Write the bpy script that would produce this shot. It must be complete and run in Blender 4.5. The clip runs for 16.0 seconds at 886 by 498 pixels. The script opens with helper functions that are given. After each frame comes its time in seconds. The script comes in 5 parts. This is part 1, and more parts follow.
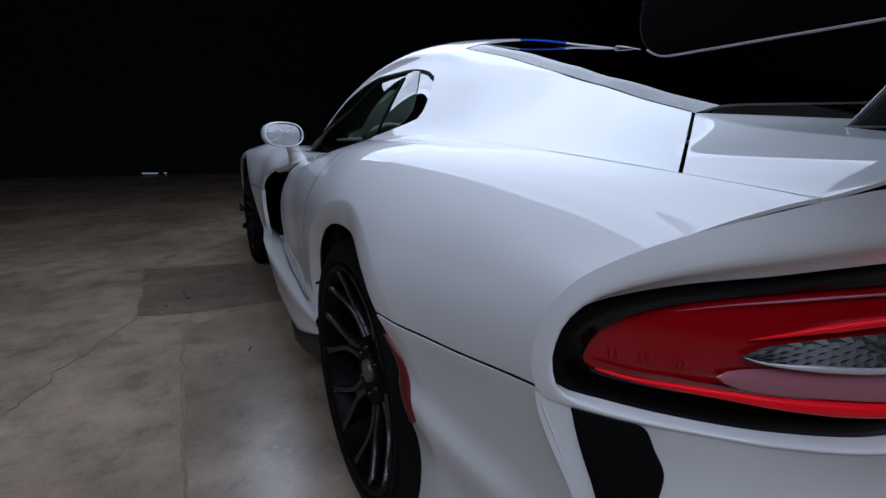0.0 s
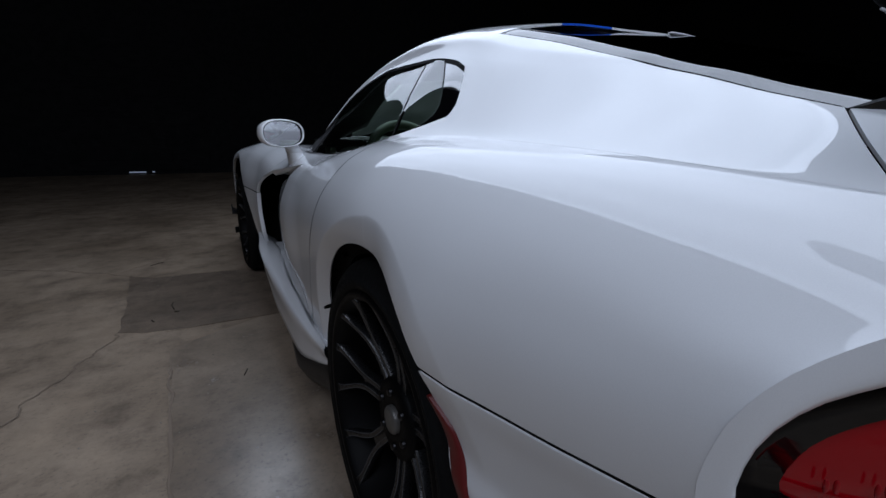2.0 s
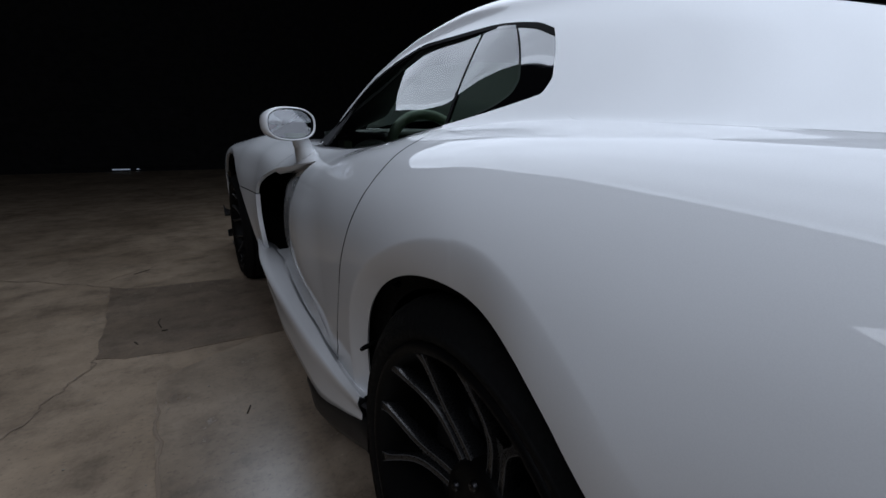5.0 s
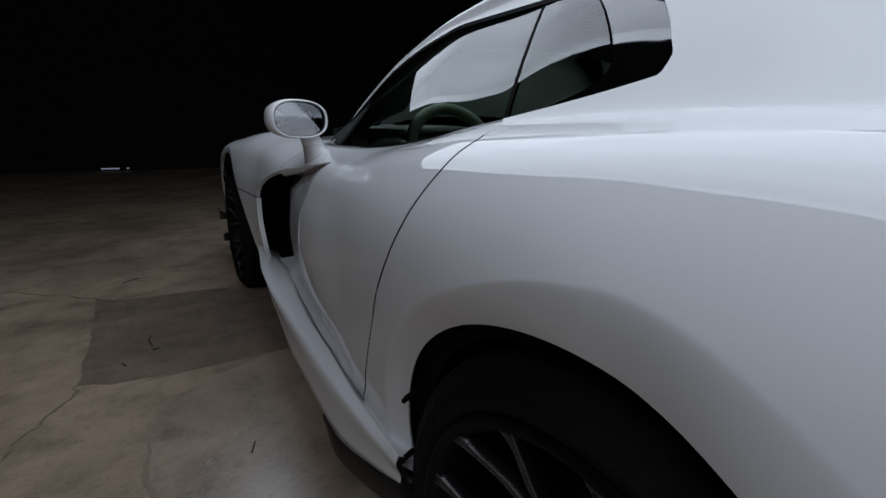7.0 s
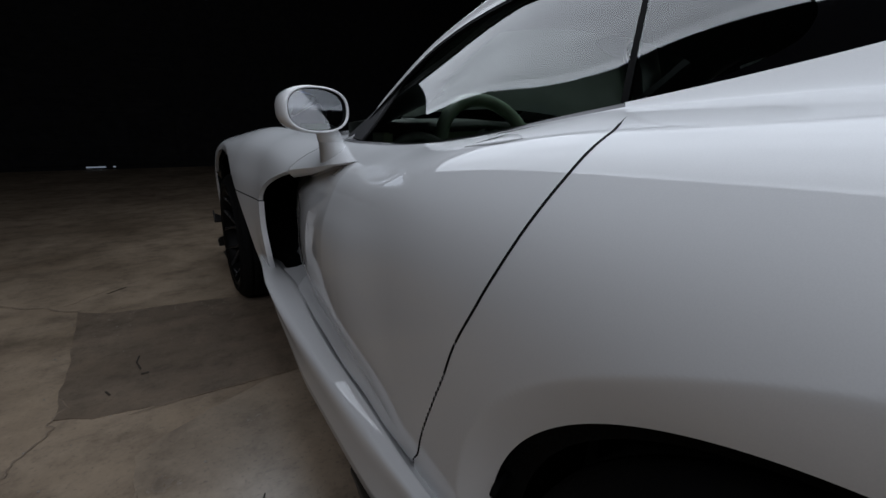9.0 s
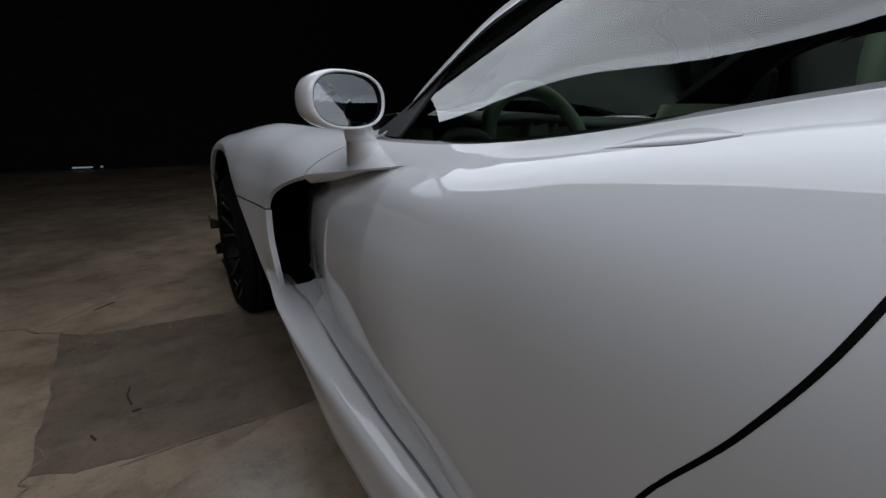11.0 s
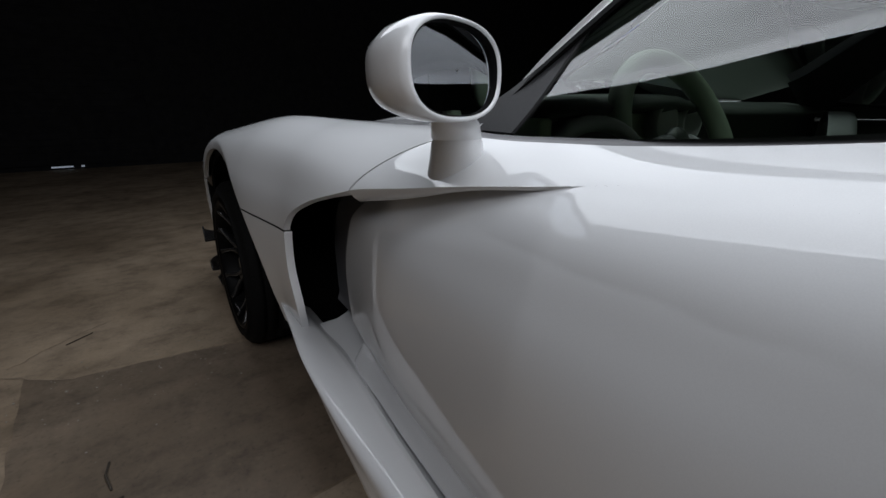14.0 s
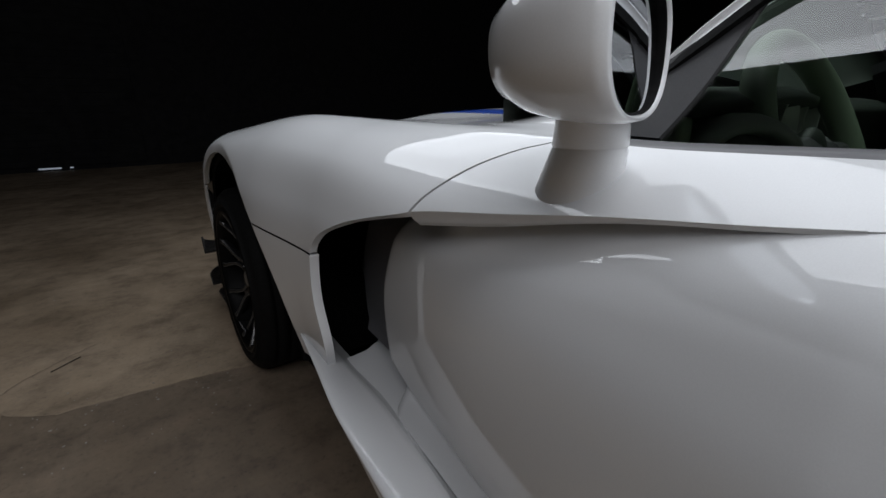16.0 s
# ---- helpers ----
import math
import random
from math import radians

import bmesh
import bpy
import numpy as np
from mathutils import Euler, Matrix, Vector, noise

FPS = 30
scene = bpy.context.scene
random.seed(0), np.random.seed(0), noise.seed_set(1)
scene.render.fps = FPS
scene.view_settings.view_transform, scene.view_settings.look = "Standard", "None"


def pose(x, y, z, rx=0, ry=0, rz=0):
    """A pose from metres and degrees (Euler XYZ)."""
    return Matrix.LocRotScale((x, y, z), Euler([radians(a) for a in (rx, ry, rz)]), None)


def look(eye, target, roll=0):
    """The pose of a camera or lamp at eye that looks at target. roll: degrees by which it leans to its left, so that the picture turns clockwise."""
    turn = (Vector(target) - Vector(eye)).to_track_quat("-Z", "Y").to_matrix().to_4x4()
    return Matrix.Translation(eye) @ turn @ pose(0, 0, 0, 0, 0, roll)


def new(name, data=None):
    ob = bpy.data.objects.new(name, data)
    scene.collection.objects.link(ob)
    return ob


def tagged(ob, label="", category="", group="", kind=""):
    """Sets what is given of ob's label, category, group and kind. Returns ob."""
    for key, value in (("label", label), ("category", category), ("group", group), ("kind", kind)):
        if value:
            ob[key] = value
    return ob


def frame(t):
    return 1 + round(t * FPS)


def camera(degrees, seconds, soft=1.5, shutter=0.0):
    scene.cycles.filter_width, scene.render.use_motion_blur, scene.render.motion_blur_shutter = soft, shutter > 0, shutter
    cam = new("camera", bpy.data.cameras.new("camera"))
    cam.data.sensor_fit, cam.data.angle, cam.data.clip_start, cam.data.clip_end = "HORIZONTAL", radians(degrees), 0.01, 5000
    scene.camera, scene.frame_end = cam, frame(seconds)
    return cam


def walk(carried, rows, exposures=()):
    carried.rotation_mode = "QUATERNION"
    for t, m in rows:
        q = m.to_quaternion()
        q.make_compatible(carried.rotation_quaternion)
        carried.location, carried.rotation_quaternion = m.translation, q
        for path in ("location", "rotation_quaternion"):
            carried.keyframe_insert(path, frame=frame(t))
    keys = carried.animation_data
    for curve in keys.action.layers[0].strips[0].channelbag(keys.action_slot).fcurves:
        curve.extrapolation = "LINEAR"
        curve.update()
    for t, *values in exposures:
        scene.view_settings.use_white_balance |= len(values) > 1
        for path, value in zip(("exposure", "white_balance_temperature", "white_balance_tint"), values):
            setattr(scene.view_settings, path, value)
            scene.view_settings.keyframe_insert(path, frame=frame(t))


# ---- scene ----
cam = camera(90.0, 16.0)
PATH = [
    (0, (-1.203, -0.908, 0.878), (-0.266, 0.794, 0.404), 0.8),
    (0.5, (-1.197, -0.849, 0.878), (-0.252, 0.848, 0.401), 0.7),
    (1, (-1.194, -0.798, 0.881), (-0.243, 0.895, 0.402), 0.7),
    (1.5, (-1.193, -0.741, 0.885), (-0.236, 0.947, 0.401), 0.6),
    (2, (-1.194, -0.697, 0.885), (-0.23, 0.987, 0.401), 0.8),
    (2.5, (-1.194, -0.646, 0.883), (-0.224, 1.035, 0.399), 0.8),
    (3, (-1.197, -0.596, 0.885), (-0.221, 1.08, 0.395), 0.7),
    (3.5, (-1.199, -0.548, 0.881), (-0.217, 1.125, 0.393), 0.8),
    (4, (-1.201, -0.495, 0.876), (-0.213, 1.173, 0.384), 0.8),
    (6.5, (-1.194, -0.217, 0.865), (-0.179, 1.429, 0.357), 0.6),
    (7, (-1.195, -0.169, 0.865), (-0.174, 1.474, 0.355), 0.6),
    (7.5, (-1.196, -0.115, 0.862), (-0.166, 1.522, 0.352), 0.6),
    (8, (-1.196, -0.058, 0.86), (-0.159, 1.573, 0.344), 0.6),
    (8.5, (-1.197, 0.002, 0.855), (-0.152, 1.628, 0.339), 0.7),
    (9, (-1.196, 0.066, 0.854), (-0.146, 1.687, 0.335), 0.6),
    (11.5, (-1.19, 0.375, 0.851), (-0.116, 1.973, 0.309), -0.1),
    (12, (-1.188, 0.439, 0.849), (-0.108, 2.032, 0.305), -0.1),
    (12.5, (-1.177, 0.512, 0.849), (-0.095, 2.1, 0.294), -0.3),
    (13, (-1.17, 0.583, 0.85), (-0.085, 2.166, 0.289), -0.5),
    (13.5, (-1.166, 0.644, 0.849), (-0.077, 2.223, 0.283), -0.7),
    (14, (-1.162, 0.708, 0.85), (-0.068, 2.281, 0.278), -0.8),
    (14.5, (-1.157, 0.766, 0.852), (-0.062, 2.335, 0.272), -1.0),
    (15, (-1.155, 0.818, 0.855), (-0.057, 2.383, 0.269), -1.1),
    (15.5, (-1.154, 0.871, 0.854), (-0.051, 2.431, 0.265), -1.2),
    (16, (-1.159, 0.92, 0.852), (-0.045, 2.477, 0.274), -1.0),
]
walk(cam, [(t, look(eye, target, roll)) for t, eye, target, roll in PATH],
     exposures=[(0, 0.06, 5400, 15), (3, -0.18, 5600, 13), (7, -0.18, 5850, 12), (9.5, -0.12, 6050, 12), (12.5, 0.14, 6180, 12), (16, 0.27, 6320, 12)])

import functools

# ---------------------------------------------------------------- world and light
world = bpy.data.worlds.new("world")
scene.world = world
world.use_nodes = True
world.node_tree.nodes["Background"].inputs[0].default_value = (0.55, 0.6, 0.7, 1)
world.node_tree.nodes["Background"].inputs[1].default_value = 0.004


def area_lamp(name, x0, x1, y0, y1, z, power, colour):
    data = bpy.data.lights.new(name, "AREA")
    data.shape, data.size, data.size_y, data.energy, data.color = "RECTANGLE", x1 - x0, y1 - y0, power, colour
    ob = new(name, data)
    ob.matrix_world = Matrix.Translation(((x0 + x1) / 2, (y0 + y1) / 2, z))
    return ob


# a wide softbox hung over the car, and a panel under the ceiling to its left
softbox = area_lamp("softbox_light", -1.02, .88, -3.2, 3.6, 2.25, 70.5, (0.93, 0.97, 1.0))
t = softbox.data
t.use_nodes = True
t = t.node_tree
glow = t.nodes["Emission"]
where = t.nodes.new("ShaderNodeNewGeometry").outputs["Parametric"]
cloth = t.nodes.new("ShaderNodeTexNoise")
cloth.inputs["Scale"].default_value, cloth.inputs["Detail"].default_value = 7.0, 4.0
t.links.new(where, cloth.inputs["Vector"])
folds = t.nodes.new("ShaderNodeMapRange")
for k, v in enumerate((0.3, 0.7, 0.78, 1.12)):
    folds.inputs[k + 1].default_value = v
t.links.new(cloth.outputs[0], folds.inputs[0])
axes = t.nodes.new("ShaderNodeSeparateXYZ")
t.links.new(where, axes.inputs[0])


def sum_of(kind, a, b):
    n = t.nodes.new("ShaderNodeMath")
    n.operation = kind
    for k, v in enumerate((a, b)):
        if isinstance(v, (int, float)):
            n.inputs[k].default_value = v
        else:
            t.links.new(v, n.inputs[k])
    return n.outputs[0]


# the cloth's hem along its long edges is a little brighter
hem = sum_of("GREATER_THAN", sum_of("ABSOLUTE", sum_of("SUBTRACT", axes.outputs[0], 0.5), 0), 0.466)
t.links.new(sum_of("MULTIPLY", folds.outputs[0], sum_of("ADD", sum_of("MULTIPLY", hem, 0.3), 0.97)), glow.inputs["Strength"])
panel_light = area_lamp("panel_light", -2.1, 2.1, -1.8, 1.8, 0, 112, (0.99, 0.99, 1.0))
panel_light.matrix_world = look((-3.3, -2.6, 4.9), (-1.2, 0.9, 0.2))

# ---------------------------------------------------------------- materials


def material(name, colour, rough=0.5, metal=0.0, **extra):
    m = bpy.data.materials.new(name)
    m.use_nodes = True
    b = m.node_tree.nodes["Principled BSDF"]
    b.inputs["Base Color"].default_value = (*colour, 1)
    b.inputs["Roughness"].default_value = rough
    b.inputs["Metallic"].default_value = metal
    for key, value in extra.items():
        b.inputs[key.replace("_", " ")].default_value = value
    return m


def nodes_of(m):
    t = m.node_tree
    return t, t.nodes["Principled BSDF"]


def add(t, kind, **values):
    n = t.nodes.new(kind)
    for key, value in values.items():
        if key in n.inputs:
            n.inputs[key].default_value = value
    return n


def ramp(t, source, stops):
    n = t.nodes.new("ShaderNodeValToRGB")
    while len(n.color_ramp.elements) < len(stops):
        n.color_ramp.elements.new(0.5)
    for e, (p, c) in zip(n.color_ramp.elements, stops):
        e.position, e.color = p, (*c, 1) if len(c) == 3 else c
    t.links.new(source, n.inputs[0])
    return n


def noise_on(t, scale, detail=5, rough=0.6, coords=None):
    n = add(t, "ShaderNodeTexNoise", Scale=scale, Detail=detail, Roughness=rough)
    if coords is None:
        coords = t.nodes.new("ShaderNodeTexCoord").outputs["Object"]
    t.links.new(coords, n.inputs["Vector"])
    return n


def bump_from(t, bsdf, source, strength, distance):
    n = add(t, "ShaderNodeBump", Strength=strength, Distance=distance)
    t.links.new(source, n.inputs["Height"])
    t.links.new(n.outputs[0], bsdf.inputs["Normal"])
    return n


def rough_noise(m, scale, low, high, bump=0.0, distance=0.001):
    """Roughness that varies with grain, and a fine relief."""
    t, b = nodes_of(m)
    n = noise_on(t, scale)
    r = ramp(t, n.outputs[0], [(0.3, (low,) * 3), (0.7, (high,) * 3)])
    t.links.new(r.outputs[0], b.inputs["Roughness"])
    if bump:
        bump_from(t, b, n.outputs[0], bump, distance)
    return m


def paint(name, colour):
    m = material(name, colour, 0.5, Specular_IOR_Level=0.25, Coat_Weight=1.0, Coat_Roughness=0.01, Coat_IOR=1.62)
    t, b = nodes_of(m)
    n = noise_on(t, 900, 2)
    r = ramp(t, n.outputs[0], [(0.35, tuple(c * 0.97 for c in colour)), (0.65, colour)])
    t.links.new(r.outputs[0], b.inputs["Base Color"])
    return m


WHITE = paint("white_paint", (0.74, 0.75, 0.76))
BLUE = paint("blue_paint", (0.02, 0.10, 0.62))
GLOSS_BLACK = material("gloss_black", (0.002, 0.002, 0.0025), 0.06, Specular_IOR_Level=0.12)
SATIN_BLACK = rough_noise(material("satin_black", (0.007, 0.007, 0.0075), 0.45, Specular_IOR_Level=0.35), 400, 0.38, 0.55)
MATT_BLACK = rough_noise(material("matt_black", (0.003, 0.003, 0.003), 0.8, Specular_IOR_Level=0.1), 200, 0.7, 0.9, 0.2)
CARBON = rough_noise(material("carbon_composite", (0.014, 0.014, 0.015), 0.3), 700, 0.22, 0.4)
RUBBER = rough_noise(material("tyre_rubber", (0.0045, 0.0045, 0.0045), 0.8, Specular_IOR_Level=0.12), 120, 0.6, 0.9, 0.25)
RIM_BLACK = rough_noise(material("rim_black", (0.009, 0.009, 0.0095), 0.3, Specular_IOR_Level=0.6), 300, 0.22, 0.36)
RIM_EDGE = rough_noise(material("rim_edge", (0.085, 0.087, 0.09), 0.35), 300, 0.28, 0.42)
BARREL_BLACK = rough_noise(material("barrel_black", (0.003, 0.003, 0.0032), 0.5, Specular_IOR_Level=0.08), 300, 0.4, 0.6)
STEEL = rough_noise(material("brushed_steel", (0.45, 0.45, 0.46), 0.3, 1.0), 300, 0.22, 0.4)
DISC = rough_noise(material("brake_disc_iron", (0.04, 0.04, 0.042), 0.4, 1.0), 250, 0.3, 0.5)
TRIM_GLOSS = material("trim_gloss", (0.003, 0.003, 0.0035), 0.04, Coat_Weight=1.0, Coat_Roughness=0.0, Coat_IOR=2.0)
GREY_TRIM = material("grey_trim", (0.10, 0.10, 0.105), 0.35)
RAIL_GREY = rough_noise(material("rail_grey", (0.30, 0.31, 0.33), 0.3), 300, 0.25, 0.35)
GAUGE_RING = rough_noise(material("gauge_ring", (0.70, 0.72, 0.68), 0.35), 300, 0.3, 0.4)
POD_GREY = rough_noise(material("pod_grey", (0.30, 0.31, 0.31), 0.4), 300, 0.35, 0.45)
SAIL_GREY = rough_noise(material("sail_grey", (0.030, 0.030, 0.032), 0.55), 500, 0.48, 0.62, 0.15)
LEATHER = rough_noise(material("dark_leather", (0.030, 0.037, 0.030), 0.5), 350, 0.4, 0.6, 0.4)
PALE_LEATHER = rough_noise(material("grey_green_leather", (0.50, 0.58, 0.43), 0.5), 350, 0.4, 0.6, 0.3)
WHEEL_LEATHER = rough_noise(material("wheel_leather", (0.20, 0.25, 0.18), 0.5), 350, 0.4, 0.6, 0.3)
RED_LENS = material("red_lens", (0.26, 0.001, 0.005), 0.1, Specular_IOR_Level=0.25, Coat_Weight=0.5, Coat_Roughness=0.02)
RED_BRIGHT = material("red_light_guide", (0.85, 0.004, 0.012), 0.3, Specular_IOR_Level=0.15)
RED_CELL = material("red_cell", (0.30, 0.008, 0.012), 0.25)
RED_REFLECTOR = material("red_reflector", (0.11, 0.007, 0.007), 0.45)
CLEAR_LENS = material("clear_lens", (0.05, 0.049, 0.05), 0.3, 0.2)
PALE_LIP = material("clear_lip", (0.55, 0.55, 0.57), 0.2, 0.3)
PINK_LENS = material("pink_lens", (0.36, 0.13, 0.17), 0.12)
STOP_LENS = material("stop_lens", (0.55, 0.55, 0.57), 0.3)


def glass(name, tint, amount):
    """Tinted car glass: part see-through, part mirror by its gloss."""
    m = bpy.data.materials.new(name)
    m.use_nodes = True
    t = m.node_tree
    t.nodes.clear()
    out = t.nodes.new("ShaderNodeOutputMaterial")
    clear = add(t, "ShaderNodeBsdfTransparent", Color=(*tint, 1))
    shine = add(t, "ShaderNodeBsdfGlossy", Color=(1, 1, 1, 1), Roughness=0.0)
    fres = add(t, "ShaderNodeFresnel", IOR=amount)
    mix = t.nodes.new("ShaderNodeMixShader")
    t.links.new(fres.outputs[0], mix.inputs[0])
    t.links.new(clear.outputs[0], mix.inputs[1])
    t.links.new(shine.outputs[0], mix.inputs[2])
    t.links.new(mix.outputs[0], out.inputs[0])
    return m


SIDE_GLASS = glass("side_glass", (0.78, 0.86, 0.78), 1.95)
SCREEN_GLASS = glass("screen_glass", (0.80, 0.85, 0.82), 1.25)
DARK_GLASS = glass("dark_glass", (0.03, 0.035, 0.035), 2.0)
MIRROR_GLASS = material("mirror_glass", (0.55, 0.57, 0.60), 0.0, 1.0)

# ---------------------------------------------------------------- mesh helpers


def part(name, bm, mat, parent=None, label="", smooth=True):
    """Links a bmesh as one mesh object, under a thing or a part if one is given."""
    me = bpy.data.meshes.new(name)
    bm.to_mesh(me)
    bm.free()
    if smooth:
        me.shade_smooth()
    me.materials.append(mat)
    ob = new(name, me)
    if parent is not None:
        ob.parent = parent
    if label:
        ob["label"] = label
    return ob


def thing(name, label, category, group="", at=(0, 0, 0)):
    ob = new(name)
    ob.location = at
    ob.empty_display_size = 0.1
    return tagged(ob, label, category, group)


def box_into(bm, x0, x1, y0, y1, z0, z1, bevel=0.0, m=None):
    r = bmesh.ops.create_cube(bm, size=1, matrix=Matrix.Translation(((x0 + x1) / 2, (y0 + y1) / 2, (z0 + z1) / 2)) @ Matrix.Diagonal((x1 - x0, y1 - y0, z1 - z0, 1)))
    if bevel:
        edges = list({e for v in r["verts"] for e in v.link_edges})
        b = bmesh.ops.bevel(bm, geom=edges, offset=bevel, segments=3, affect="EDGES", profile=0.5)
    if m is not None:
        bmesh.ops.transform(bm, matrix=m, verts=[v for v in bm.verts])


def loft_into(bm, rows, close_u=False, close_v=False, caps=False):
    """Quads between rows of points."""
    vs = [[bm.verts.new(p) for p in row] for row in rows]
    n = len(rows[0])
    faces = []
    for i in range(len(rows) - 1 + close_u):
        a, b = vs[i], vs[(i + 1) % len(rows)]
        for j in range(n - 1 + close_v):
            k = (j + 1) % n
            faces.append(bm.faces.new((a[j], a[k], b[k], b[j])))
    if caps:
        bm.faces.new(list(reversed(vs[0])))
        bm.faces.new(vs[-1])
    return vs


def lathe_into(bm, profile, segments=64, centre=(0, 0, 0), axis="x"):
    """profile: (along the axis, radius)."""
    rows = []
    for k in range(segments):
        a = 2 * math.pi * k / segments
        c, s = math.cos(a), math.sin(a)
        rows.append([(centre[0] + p, centre[1] + r * c, centre[2] + r * s) for p, r in profile])
    return loft_into(bm, rows, close_u=True)


def tube_into(bm, points, radius, segments=10, closed=False):
    pts = [Vector(p) for p in points]
    rows = []
    n = len(pts)
    for i, p in enumerate(pts):
        if closed:
            d = (pts[(i + 1) % n] - pts[i - 1]).normalized()
        else:
            d = (pts[min(i + 1, n - 1)] - pts[max(i - 1, 0)]).normalized()
        up = Vector((0, 0, 1)) if abs(d.z) < 0.95 else Vector((0, 1, 0))
        a = d.cross(up).normalized()
        b = a.cross(d)
        r = radius[i] if isinstance(radius, (list, tuple)) else radius
        rows.append([p + (a * math.cos(2 * math.pi * k / segments) + b * math.sin(2 * math.pi * k / segments)) * r for k in range(segments)])
    loft_into(bm, rows, close_u=closed, close_v=True, caps=not closed)


def fix_normals(bm):
    bmesh.ops.recalc_face_normals(bm, faces=bm.faces)


def step(a, b, x):
    t = min(1.0, max(0.0, (x - a) / (b - a)))
    return t * t * (3 - 2 * t)


def spline(keys):
    """A smooth curve through (parameter, values...) rows: monotone cubic, value by value."""
    xs = np.array([k[0] for k in keys], float)
    ys = np.array([k[1:] for k in keys], float)
    h = np.diff(xs)
    d = np.diff(ys, axis=0) / h[:, None]
    m = np.zeros_like(ys)
    m[0], m[-1] = d[0], d[-1]
    for i in range(1, len(xs) - 1):
        w1, w2 = 2 * h[i] + h[i - 1], h[i] + 2 * h[i - 1]
        for c in range(ys.shape[1]):
            a, b = d[i - 1, c], d[i, c]
            m[i, c] = 0 if a * b <= 0 else (w1 + w2) / (w1 / a + w2 / b)

    def at(x):
        x = min(max(x, xs[0]), xs[-1])
        i = min(max(int(np.searchsorted(xs, x)) - 1, 0), len(h) - 1)
        t = (x - xs[i]) / h[i]
        v = ((1 + 2 * t) * (1 - t) ** 2 * ys[i] + t * (1 - t) ** 2 * h[i] * m[i] + t * t * (3 - 2 * t) * ys[i + 1] + t * t * (t - 1) * h[i] * m[i + 1])
        return v if len(v) > 1 else float(v[0])

    return at


